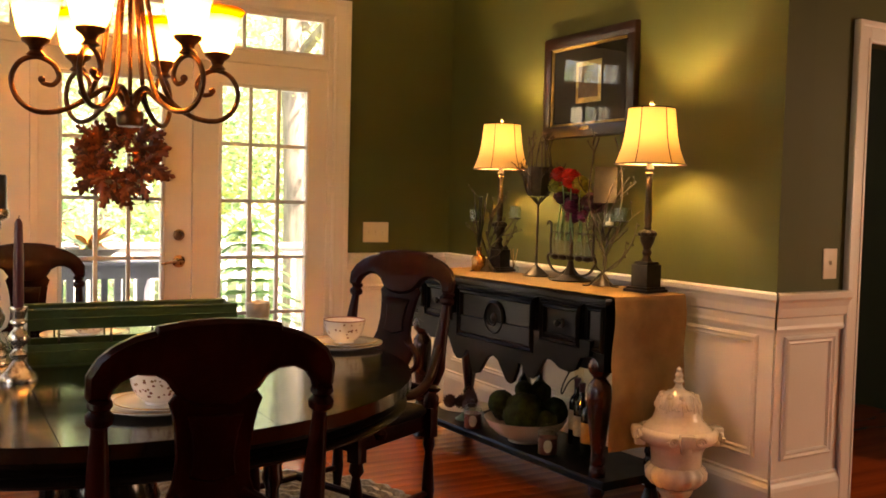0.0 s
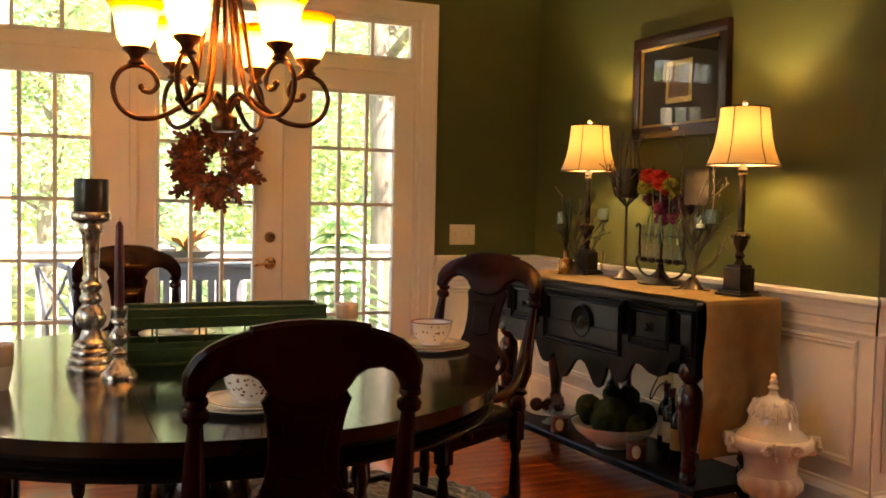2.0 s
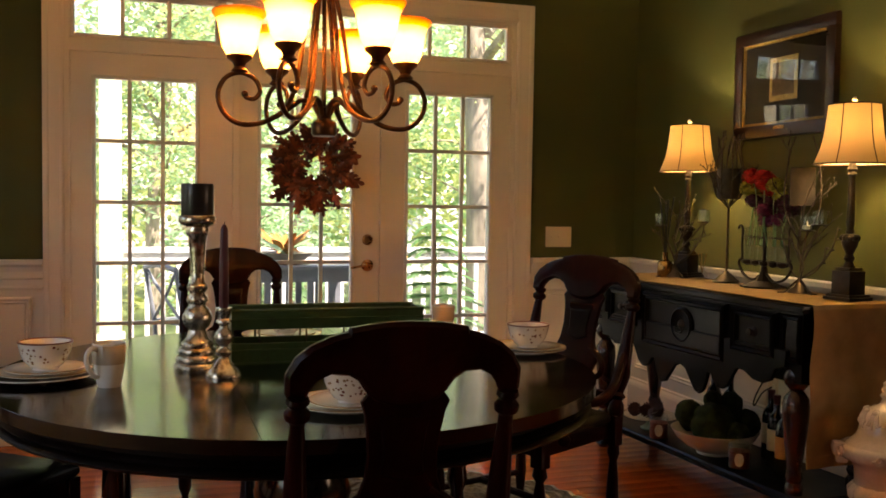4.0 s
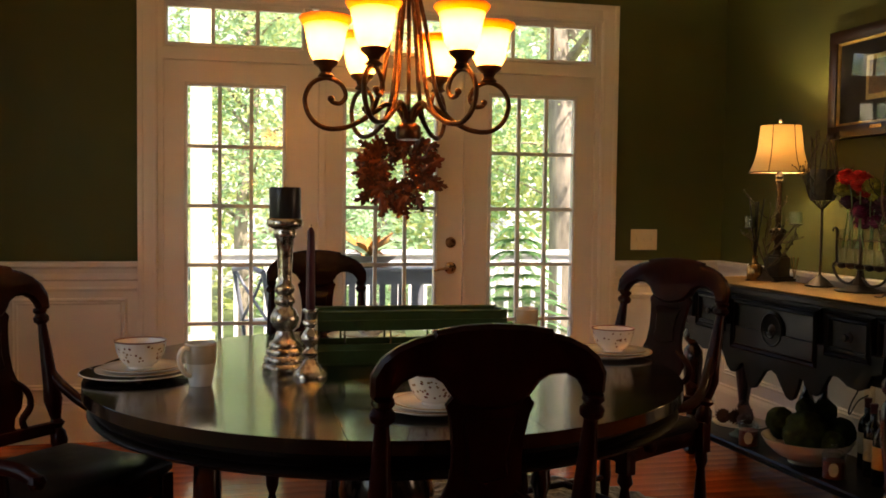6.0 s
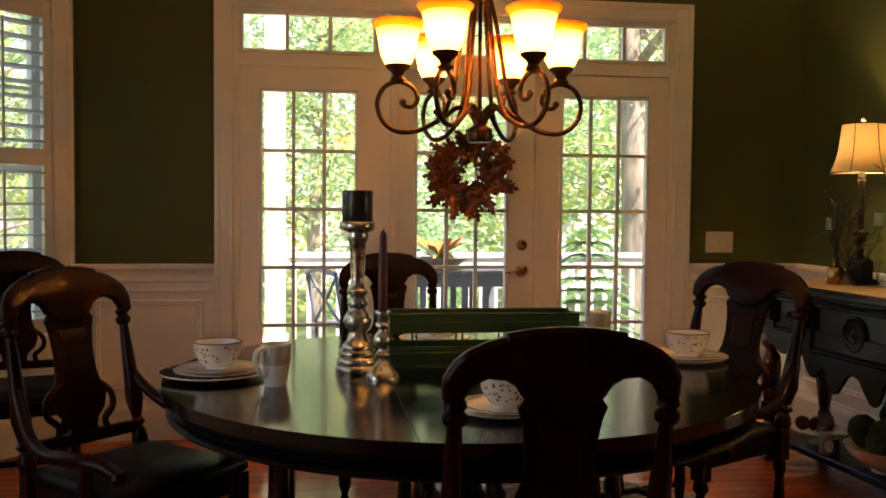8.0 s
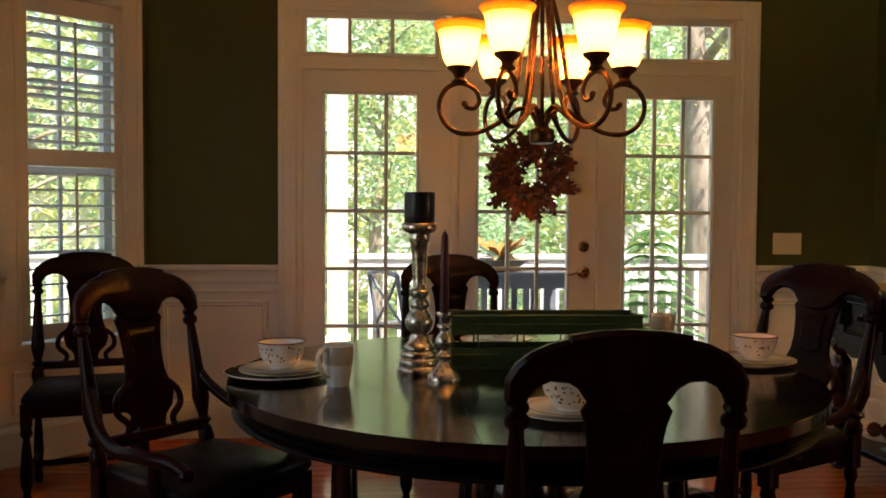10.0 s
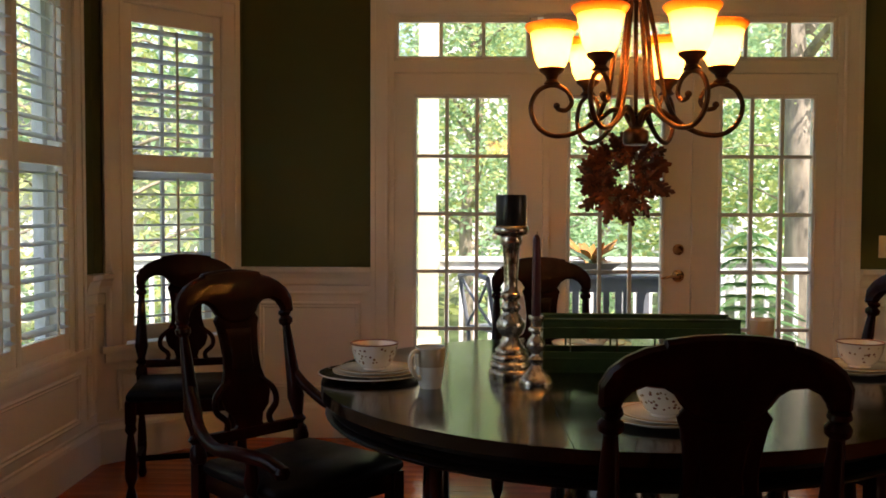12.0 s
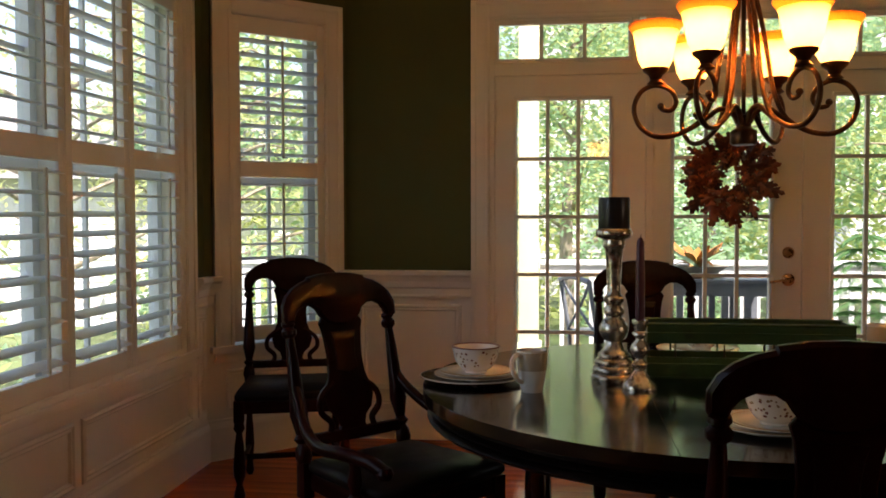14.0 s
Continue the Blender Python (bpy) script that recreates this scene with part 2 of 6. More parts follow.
def tube(bm, pts, r, seg=8, r_end=None):
    pts = [Vector(p) for p in pts]
    rings, up = [], Vector((0.13, 0.21, 1))
    n = len(pts)
    for i, p in enumerate(pts):
        d = (pts[min(i + 1, n - 1)] - pts[max(i - 1, 0)]).normalized()
        a = d.cross(up)
        if a.length < 1e-3:
            a = d.cross(Vector((1, 0, 0)))
        a.normalize()
        b = d.cross(a)
        up = a.cross(d) if abs(a.cross(d).z) > 0.05 else up
        rr = r if r_end is None else r + (r_end - r) * i / (n - 1)
        rings.append([bm.verts.new(p + rr * (a * math.cos(math.tau * k / seg) + b * math.sin(math.tau * k / seg))) for k in range(seg)])
    for p, q in zip(rings, rings[1:]):
        # match the seam of neighbouring rings
        s = min(range(seg), key=lambda k: (q[k].co - p[0].co).length)
        for k in range(seg):
            bm.faces.new((p[k], p[(k + 1) % seg], q[(k + 1 + s) % seg], q[(k + s) % seg]))
        q[:] = q[s:] + q[:s]
    bm.faces.new(rings[0][::-1])
    bm.faces.new(rings[-1])
    return bm


def smooth_path(pts, steps=6):
    """Catmull-Rom through the points."""
    p = [Vector(q) for q in pts]
    p = [2 * p[0] - p[1]] + p + [2 * p[-1] - p[-2]]
    out = []
    for i in range(1, len(p) - 2):
        for k in range(steps):
            t = k / steps
            a, b, c, d = p[i - 1:i + 3]
            out.append(0.5 * (2 * b + (c - a) * t + (2 * a - 5 * b + 4 * c - d) * t * t + (3 * b - a - 3 * c + d) * t ** 3))
    return out + [p[-2]]


def slab(bm, outline, z0, z1, m=None, chamfer=0.0):
    """A prism over a plane outline (x, y), with chamfered rims."""
    m = m or Matrix()
    o = [Vector((*q, 0)) for q in outline]
    n = len(o)
    area = sum(o[i].x * o[(i + 1) % n].y - o[(i + 1) % n].x * o[i].y for i in range(n))
    if area < 0:
        o.reverse()
    inner = []
    for i in range(n):
        d = (o[(i + 1) % n] - o[i - 1]).normalized()
        inner.append(o[i] + Vector((-d.y, d.x, 0)) * chamfer)
    lev = [(o, z0), (o, z1)] if not chamfer else [(inner, z0), (o, z0 + chamfer), (o, z1 - chamfer), (inner, z1)]
    rings = [[bm.verts.new(m @ Vector((q.x, q.y, z))) for q in pts] for pts, z in lev]
    for p, q in zip(rings, rings[1:]):
        for i in range(n):
            bm.faces.new((p[i], p[(i + 1) % n], q[(i + 1) % n], q[i]))
    bm.faces.new(rings[0][::-1])
    bm.faces.new(rings[-1])
    return bm


UPRIGHT = Matrix.Rotation(radians(90), 4, "X")  # lays an (x, y) outline into x and z


def frame_of(bm, x0, x1, z0, z1, y0, y1, w, wb=None, wt=None):
    """A rectangular frame in x and z, between y0 and y1."""
    wb, wt = wb or w, wt or w
    box(bm, x0, x0 + w, y0, y1, z0, z1)
    box(bm, x1 - w, x1, y0, y1, z0, z1)
    box(bm, x0 + w, x1 - w, y0, y1, z0, z0 + wb)
    box(bm, x0 + w, x1 - w, y0, y1, z1 - wt, z1)
    return bm


def moulding(bm, x0, x1, z0, z1, w=0.035, d=0.014):
    """A picture-frame moulding on a wall whose face is y = 0, towards -y."""
    def ring(i, y):
        return [bm.verts.new((x, y, z)) for x, z in ((x0 + i, z0 + i), (x1 - i, z0 + i), (x1 - i, z1 - i), (x0 + i, z1 - i))]
    rs = [ring(0, 0), ring(0.002, -d * 0.6), ring(w * 0.3, -d), ring(w * 0.55, -d * 0.55), ring(w * 0.8, -d * 0.7), ring(w, 0)]
    for p, q in zip(rs, rs[1:]):
        for i in range(4):
            bm.faces.new((p[i], p[(i + 1) % 4], q[(i + 1) % 4], q[i]))
    return bm


def profile_run(bm, prof, x0, x1, cut0=0.0, cut1=0.0):
    """Runs a closed (depth, z) profile along x, in front of y = 0; cut0 and cut1 mitre the ends."""
    rings = [[bm.verts.new((x + c * d, -d, z)) for d, z in prof] for x, c in ((x0, cut0), (x1, cut1))]
    n = len(prof)
    for i in range(n):
        bm.faces.new((rings[0][i], rings[0][(i + 1) % n], rings[1][(i + 1) % n], rings[1][i]))
    bm.faces.new(rings[0])
    bm.faces.new(rings[1][::-1])
    return bm


RAIL = [(0, 0.79), (0.012, 0.79), (0.016, 0.803), (0.012, 0.815), (0.012, 0.845), (0.022, 0.852), (0.026, 0.885), (0.036, 0.91), (0.05, 0.922), (0.052, 0.942), (0.046, 0.947), (0, 0.947)]
BASE = [(0, 0), (0.022, 0), (0.022, 0.165), (0.018, 0.18), (0.010, 0.195), (0.010, 0.205), (0, 0.21)]


# ---------------- the room ----------------
DOORW, RIGHTX, LEFTX, RETURN, CEILING = 5.2, 2.9, -1.78, 2.58, 2.95
M_DOOR = pose(0, DOORW, 0)
M_CANT = pose(LEFTX, 4.6, 0, 0, 0, 45)
M_LEFT = pose(LEFTX, 0, 0, 0, 0, 90)
M_RIGHT = pose(RIGHTX, DOORW, 0, 0, 0, -90)
M_RET = pose(RIGHTX, RETURN, 0, 0, 0, 2.0)
CANT = 0.6 * math.sqrt(2)


def wall(name, m, x0, x1, label, holes=(), top=CEILING, material=GREEN):
    """A wall 16 cm thick with openings (x0, x1, z0, z1) right through it."""
    bm = bmn()
    at = x0
    for a, b, c, d in sorted(holes):
        if a > at:
            box(bm, at, a, 0, 0.16, 0, top)
        if c > 0:
            box(bm, a, b, 0, 0.16, 0, c)
        box(bm, a, b, 0, 0.16, d, top)
        at = b
    if x1 > at:
        box(bm, at, x1, 0, 0.16, 0, top)
    ob = part(name, bm, material, smooth=0)
    ob.matrix_world = m
    return tagged(ob, label, "wall", kind="structure")


wall("wall_north", M_DOOR, -1.18, 3.06, "olive green painted wall with the glazed doors", [(-0.385, 2.095, 0, 2.345)])
wall("wall_bay", M_CANT, 0, CANT, "olive green angled bay wall with one window", [(0.10, 0.755, 0.57, 2.32)])
# the first hole is an added window, out of view, for the south light
wall("wall_west", M_LEFT, -3.2, 4.6, "olive green painted wall with a wide window", [(0.75, 2.25, 0.60, 2.32), (2.62, 4.33, 0.60, 2.32)])
wall("wall_east", M_RIGHT, -0.16, DOORW - RETURN, "olive green painted wall behind the sideboard")
wall("wall_return", M_RET, 0.0, 0.425, "short olive green wall beside the cased opening", [])
wall("wall_hall_head", M_RET, 0.425, 2.6, "wall above the cased opening", [(0.425, 1.6, 0, 1.98)])
# the hall window is added out of view, to hold the warm hall light
wall("wall_hall_east", pose(5.4, 6.0, 0, 0, 0, -90), 0, 9.4, "unseen hall wall with an added window", [(4.7, 6.1, 0.75, 2.1)], material=GREEN)
# unseen blind, added to keep raw sky light out of the hall
bl = part("window_blind", quick_box(4.68, 6.12, 0.10, 0.106, 0.72, 2.12), shade_mat("cream_blind_cloth", (0.7, 0.6, 0.45), (0.8, 0.6, 0.36), 0.3), smooth=0)
bl.matrix_world = pose(5.4, 6.0, 0, 0, 0, -90)
tagged(bl, "unseen cream cloth blind added to dim the sky in the hall window", "blind", kind="structure")
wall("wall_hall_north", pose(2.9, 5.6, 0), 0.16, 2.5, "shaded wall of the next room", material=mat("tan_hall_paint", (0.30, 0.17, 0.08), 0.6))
wall("wall_south", pose(0, -3.2, 0, 0, 0, 180), -5.4, 1.9, "plain wall behind the viewer", [], material=mat("tan_wall_paint", (0.34, 0.24, 0.14), 0.6))

cl = part("ceiling", quick_box(-2.2, 5.6, -3.4, 5.5, CEILING, CEILING + 0.12), CEIL, smooth=0)
tagged(cl, "plain white ceiling", "ceiling", kind="structure")

# skirting, chair rail and panelled dado
def dado(m, x0, x1, panels, low=0.0, top=True, cut0=0.0, cut1=0.0, h=0.80):
    p = part("wainscot", quick_box(x0, x1, -0.006, 0.0, 0, h), WHITE, smooth=0)
    p.matrix_world = m
    tagged(p, "cream white panelled wainscot", "wainscot", kind="structure")
    for a, b, c, d in panels:
        q = part("panel_moulding", moulding(bmn(), a, b, c, d), WHITE, p, smooth=0)
        q.matrix_local = pose(0, -0.006, 0)
    b = part("baseboard", profile_run(bmn(), BASE, x0, x1, cut0, cut1), WHITE, smooth=0)
    b.matrix_world = m @ pose(0, -0.006, 0)
    tagged(b, "tall cream white baseboard", "baseboard", kind="structure")
    if top:
        r = part("chair_rail", profile_run(bmn(), RAIL, x0, x1, cut0, cut1), WHITE, smooth=0)
        r.matrix_world = m @ pose(0, -0.006, 0)
        tagged(r, "moulded cream white chair rail", "chair rail", kind="structure")


T = math.tan(radians(22.5))
dado(M_DOOR, -1.18, -0.475, [(-1.10, -0.53, 0.27, 0.755)], cut0=T)
dado(M_DOOR, 2.205, 2.9, [(2.26, 2.84, 0.27, 0.755)], cut1=-1)
dado(M_CANT, 0, 0.075, [], cut0=T)
dado(M_CANT, 0.075, 0.775, [(0.11, 0.74, 0.25, 0.46)], top=False, h=0.535)
dado(M_CANT, 0.775, CANT, [], cut1=-T)
dado(M_LEFT, 4.445, 4.6, [(4.475, 4.585, 0.25, 0.755)], cut1=-T)
dado(M_LEFT, 2.5, 4.445, [(2.56, 3.27, 0.25, 0.50), (3.33, 4.39, 0.25, 0.50)], top=False, h=0.565)
dado(M_LEFT, 0.62, 2.5, [(0.70, 1.45, 0.25, 0.50), (1.55, 2.3, 0.25, 0.50)], top=False, h=0.565)
dado(M_LEFT, -3.2, 0.62, [(-1.3, -0.4, 0.25, 0.755), (-0.3, 0.55, 0.25, 0.755)])
dado(M_RIGHT, 0, DOORW - RETURN, [(0.08, 0.75, 0.27, 0.772), (0.84, 1.60, 0.27, 0.772), (1.69, 2.545, 0.28, 0.772)], cut0=1, cut1=1)
dado(M_RET, 0, 0.392, [(0.045, 0.35, 0.28, 0.772)], cut0=-1)

# oak floor in boards that run along the doors' wall
floor_ob = part("floor", quick_box(-2.0, 5.5, -3.3, DOORW + 0.12, -0.08, -0.012), GAPM, smooth=0)
tagged(floor_ob, "polished red oak board floor", "floor", kind="structure")


def trim_box(name, label, m, boxes, bevel=0.004, material=WHITE, category="trim"):
    bm = bmn()
    for b in boxes:
        box(bm, *b, bevel=bevel)
    ob = part(name, bm, material, smooth=30)
    ob.matrix_world = m
    return tagged(ob, label, category, kind="structure")


def casing(m, x0, x1, z0, z1, w=0.10, sill=False, name="trim"):
    """Stepped casing round an opening, with a cap; z0 = 0 gives a door casing."""
    bs = []
    for d, a, b in ((0.022, 0, w), (0.03, w * 0.72, w), (0.027, 0.006, w * 0.2)):
        bs += [(x0 - b, x0 - a, -d, 0, z0, z1 + b), (x1 + a, x1 + b, -d, 0, z0, z1 + b), (x0 - a, x1 + a, -d, 0, z1 + a, z1 + b)]
    if sill:
        bs += [(x0 - w - 0.02, x1 + w + 0.02, -0.036, 0, z0 - 0.035, z0), (x0 - w, x1 + w, -0.022, 0, z0 - 0.085, z0 - 0.035)]
    return trim_box(name, "cream white moulded casing", m, bs, 0.003)


casing(M_DOOR, -0.375, 2.10, 0, 2.325, 0.10)
casing(M_CANT, 0.155, 0.705, 0.585, 2.29, 0.11, True)
casing(M_LEFT, 2.62, 4.33, 0.60, 2.29, 0.112, True)
# casing of the added, unseen window
casing(M_LEFT, 0.75, 2.25, 0.60, 2.29, 0.112, True)
casing(M_RET, 0.48, 1.55, 0, 1.955, 0.085)
trim_box("opening_jamb", "cream white lining of the cased opening", M_RET, [(0.425, 0.48, 0, 0.16, 0, 1.97)], 0)

# glazed doors with a transom above each
ROW, LITE0, LITE1 = 0.3185, 0.2865, 1.879


def lite_grid(parent, x0, x1, z0, z1, cols, rows, y0, y1, bar=0.020, pane_label=""):
    bm = bmn()
    for i in range(1, cols):
        x = x0 + (x1 - x0) * i / cols
        box(bm, x - bar / 2, x + bar / 2, y0, y1, z0, z1)
    part("muntin", bm, WHITE, parent, smooth=0)
    bm = bmn()
    for j in range(1, rows):
        z = z0 + (z1 - z0) * j / rows
        box(bm, x0, x1, y0 + 0.002, y1 - 0.002, z - bar / 2, z + bar / 2)
    if rows > 1:
        part("muntin", bm, WHITE, parent, smooth=0)
    else:
        bm.free()
    w, h = (x1 - x0) / cols, (z1 - z0) / rows
    me = mesh_of(quick_box(-w / 2, w / 2, -0.002, 0.002, -h / 2, h / 2), PANE, "pane", 0)
    for i in range(cols):
        for j in range(rows):
            o = place_part("pane", me, parent, pose(x0 + w * (i + 0.5), (y0 + y1) / 2, z0 + h * (j + 0.5)))
            o.visible_shadow = False
    bm = moulding(bmn(), x0 - 0.022, x1 + 0.022, z0 - 0.022, z1 + 0.022, 0.022, 0.010)
    q = part("glazing_bead", bm, WHITE, parent, smooth=0)
    q.matrix_local = pose(0, y0 - 0.008, 0)


def door_leaf(name, label, x0, x1, g0, g1):
    d = thing(name, M_DOOR, label, "door", kind="structure")
    bm = bmn()
    y0, y1 = 0.012, 0.056
    box(bm, x0, g0, y0, y1, 0.012, 2.012)
    box(bm, g1, x1, y0, y1, 0.012, 2.012)
    box(bm, g0, g1, y0, y1, 0.012, LITE0)
    box(bm, g0, g1, y0, y1, LITE1, 2.012)
    part("door_leaf", bm, WHITE, d, smooth=0)
    lite_grid(d, g0, g1, LITE0, LITE1, 3, 5, y0 + 0.01, y1 - 0.008)
    return d


door_leaf("door_1", "cream white glazed side panel of fifteen panes", -0.345, 0.468, -0.223, 0.275)
dm = door_leaf("door_2", "closed cream white glazed door of fifteen panes", 0.508, 1.285, 0.622, 1.122)
door_leaf("door_3", "cream white glazed side panel of fifteen panes", 1.312, 2.07, 1.452, 1.945)
fr = bmn()
for a, b in ((-0.385, -0.347), (0.470, 0.506), (1.288, 1.310), (2.072, 2.10)):
    box(fr, a, b, -0.002, 0.12, 0, 2.335)
box(fr, -0.347, 2.072, 0.002, 0.12, 2.014, 2.075)
box(fr, -0.347, 2.072, 0.002, 0.12, 2.315, 2.335)
tagged(part("door_frame", fr, WHITE, smooth=0), "cream white door frame with transom bar", "door frame", kind="structure").matrix_world = M_DOOR
th = part("threshold", quick_box(-0.385, 2.10, -0.01, 0.14, 0.0, 0.012, bevel=0.003), BRASS, smooth=0)
th.matrix_world = M_DOOR
tagged(th, "dull metal threshold", "threshold", kind="structure")
for i, (a, b) in enumerate(((-0.325, 0.375), (0.512, 1.20), (1.34, 2.04))):
    t_ = thing("window_%d" % (i + 1), M_DOOR, "three-pane transom light above the doors", "window", kind="structure")
    bm = frame_of(bmn(), max(a - 0.06, (-0.345, 0.508, 1.312)[i]), min(b + 0.06, (0.468, 1.286, 2.07)[i]), 2.077, 2.313, 0.015, 0.05, 0.022)
    part("window_frame", bm, WHITE, t_, smooth=0)
    bm = bmn()
    part("muntin", frame_of(bm, a - 0.045, b + 0.045, 2.085, 2.31, 0.012, 0.045, 0.045, 0.02, 0.012), WHITE, t_, smooth=0)
    lite_grid(t_, a, b, 2.104, 2.300, 3, 1, 0.022, 0.044)

# door furniture
def knob_set(parent):
    turn = Matrix.Translation((1.218, 0.012, 1.05)) @ Matrix.Rotation(radians(90), 4, "X")
    part("deadbolt", lathe(bmn(), [(0.031, 0), (0.031, 0.006), (0.024, 0.012), (0.022, 0.02), (0.0, 0.021)], 20, turn), HARDWARE, parent, "round dark brass deadbolt")
    turn = Matrix.Translation((1.218, 0.012, 0.905)) @ Matrix.Rotation(radians(90), 4, "X")
    bm = lathe(bmn(), [(0.034, 0), (0.034, 0.006), (0.026, 0.012), (0.013, 0.018), (0.012, 0.045), (0.016, 0.05), (0.0, 0.052)], 20, turn)
    tube(bm, smooth_path([(1.218, -0.032, 0.905), (1.18, -0.04, 0.905), (1.14, -0.038, 0.898), (1.115, -0.034, 0.893)]), 0.008, 8, 0.006)
    part("door_handle", bm, HARDWARE, parent, "curved dark brass lever handle")
    for z in (0.25, 0.9, 1.75):
        bm = lathe(bmn(), [(0.006, z - 0.05), (0.006, z + 0.05)], 8, Matrix.Translation((1.298, 0.004, 0)))
        part("hinge", bm, IRON, parent)


knob_set(dm)


# ---------------- bay windows with plantation shutters ----------------
def shutter_panel(name, m, w, z0, z1, tilt, rod=0.5, label=""):
    """One hinged panel: stiles, rails, slats and a tilt rod, in x from 0 to w, hung 3 cm inside the wall face."""
    s = thing(name, m, label or "white louvred plantation shutter with open slats", "shutter", "bay shutters")
    part("stile", quick_box(0.0, 0.045, -0.012, 0.018, z0, z1, bevel=0.002), WHITE, s, smooth=30)
    part("stile", quick_box(w - 0.045, w, -0.012, 0.018, z0, z1, bevel=0.002), WHITE, s, smooth=30)
    mid = 1.497
    for a, b in ((z0, z0 + 0.075), (mid - 0.042, mid + 0.042), (z1 - 0.085, z1)):
        part("shutter_rail", quick_box(0.045, w - 0.045, -0.012, 0.018, a, b, bevel=0.002), WHITE, s, smooth=30)
    sw = w - 0.094
    pts = [(0.042 * math.cos(math.tau * k / 10), 0.0055 * math.sin(math.tau * k / 10)) for k in range(10)]
    bm = slab(bmn(), pts, -sw / 2, sw / 2, Matrix.Rotation(radians(90), 4, "Y") @ Matrix.Rotation(radians(90), 4, "Z"))
    me = mesh_of(bm, SLATM, "slat", 60)
    for (a, b), tl in (((z0 + 0.075, mid - 0.042), tilt[1]), ((mid + 0.042, z1 - 0.085), tilt[0])):
        n = max(1, round((b - a) / 0.0765))
        for k in range(n):
            place_part("slat", me, s, pose(w / 2, 0.003, a + (b - a) * (k + 0.5) / n, tl + random.uniform(-1.2, 1.2), 0, 0))
        part("tilt_rod", quick_box(w * rod - 0.006, w * rod + 0.006, -0.052, -0.041, a + 0.015, b - 0.03, bevel=0.002), WHITE, s, smooth=0)
    return s


def sash_window(name, m, x0, x1, z0, z1, cols, label):
    w_ = thing(name, m, label, "window", kind="structure")
    bm = frame_of(bmn(), x0, x1, z0, z1, 0.10, 0.15, 0.045)
    box(bm, x0 + 0.045, x1 - 0.045, 0.10, 0.15, (z0 + z1) / 2 - 0.02, (z0 + z1) / 2 + 0.02)
    part("window_frame", bm, SASHM, w_, smooth=0)
    lining = frame_of(bmn(), x0 - 0.012, x1 + 0.012, z0 - 0.012, z1 + 0.012, 0.0, 0.16, 0.012)
    part("window_lining", lining, WHITE, w_, smooth=0)
    for a, b in ((z0 + 0.045, (z0 + z1) / 2 - 0.02), ((z0 + z1) / 2 + 0.02, z1 - 0.045)):
        bm = bmn()
        for i in range(1, cols):
            x = x0 + 0.045 + (x1 - x0 - 0.09) * i / cols
            box(bm, x - 0.009, x + 0.009, 0.115, 0.135, a, b)
        box(bm, x0 + 0.045, x1 - 0.045, 0.117, 0.133, (a + b) / 2 - 0.009, (a + b) / 2 + 0.009)
        part("muntin", bm, SASHM, w_, smooth=0)
        p = part("pane", quick_box(x0 + 0.045, x1 - 0.045, 0.123, 0.127, a, b), PANE, w_, smooth=0)
        p.visible_shadow = False
    return w_


sash_window("window_4", M_CANT, 0.155, 0.705, 0.585, 2.29, 2, "sash window of the bay behind a louvred shutter")
sash_window("window_5", M_LEFT, 2.72, 3.255, 0.60, 2.29, 2, "sash window of the bay behind louvred shutters")
sash_window("window_6", M_LEFT, 3.275, 4.32, 0.60, 2.29, 3, "sash window of the bay behind louvred shutters")
# window_7 is added out of view to let in light
sash_window("window_7", M_LEFT, 0.765, 2.235, 0.60, 2.29, 4, "unseen wide sash window added for the south light")
shutter_panel("shutter", M_CANT @ pose(0.157, 0.0, 0), 0.546, 0.60, 2.285, (-8, -4))
for a, b, tl in ((2.735, 3.245, (16, 9)), (3.25, 3.755, (4, 14)), (3.76, 4.27, (24, 6))):
    shutter_panel("shutter", M_LEFT @ pose(a, 0.0, 0), b - a, 0.625, 2.285, tl, rod=0.62)
trim_box("shutter_frame", "white hanging frame of the shutters", M_LEFT, [(4.272, 4.33, -0.014, 0.02, 0.60, 2.29), (2.62, 2.733, -0.014, 0.02, 0.60, 2.29), (2.733, 4.272, -0.016, 0.02, 0.60, 0.624)], 0.002)


# switch plates
def switch_plate(m, w, h, rockers, label):
    s = thing("switch_plate", m, label, "switch plate")
    part("plate", quick_box(-w / 2, w / 2, -0.006, 0, -h / 2, h / 2, bevel=0.003), PLASTIC, s)
    for i in range(rockers):
        x = (i - (rockers - 1) / 2) * 0.046
        part("toggle", quick_box(x - 0.005, x + 0.005, -0.016, -0.005, -0.004, 0.012, bevel=0.002), PLASTIC, s)
        for z in (-0.03, 0.03):
            part("screw", lathe(bmn(), [(0.003, 0), (0.003, 0.0075), (0.0, 0.008)], 8, Matrix.Translation((x, 0, z)) @ Matrix.Rotation(radians(90), 4, "X")), PLASTIC, s)


switch_plate(M_DOOR @ pose(2.392, 0, 1.071), 0.168, 0.122, 3, "almond plastic triple switch plate on the green wall")
switch_plate(M_RET @ pose(0.305, 0, 1.055), 0.082, 0.122, 1, "almond plastic switch plate beside the opening")


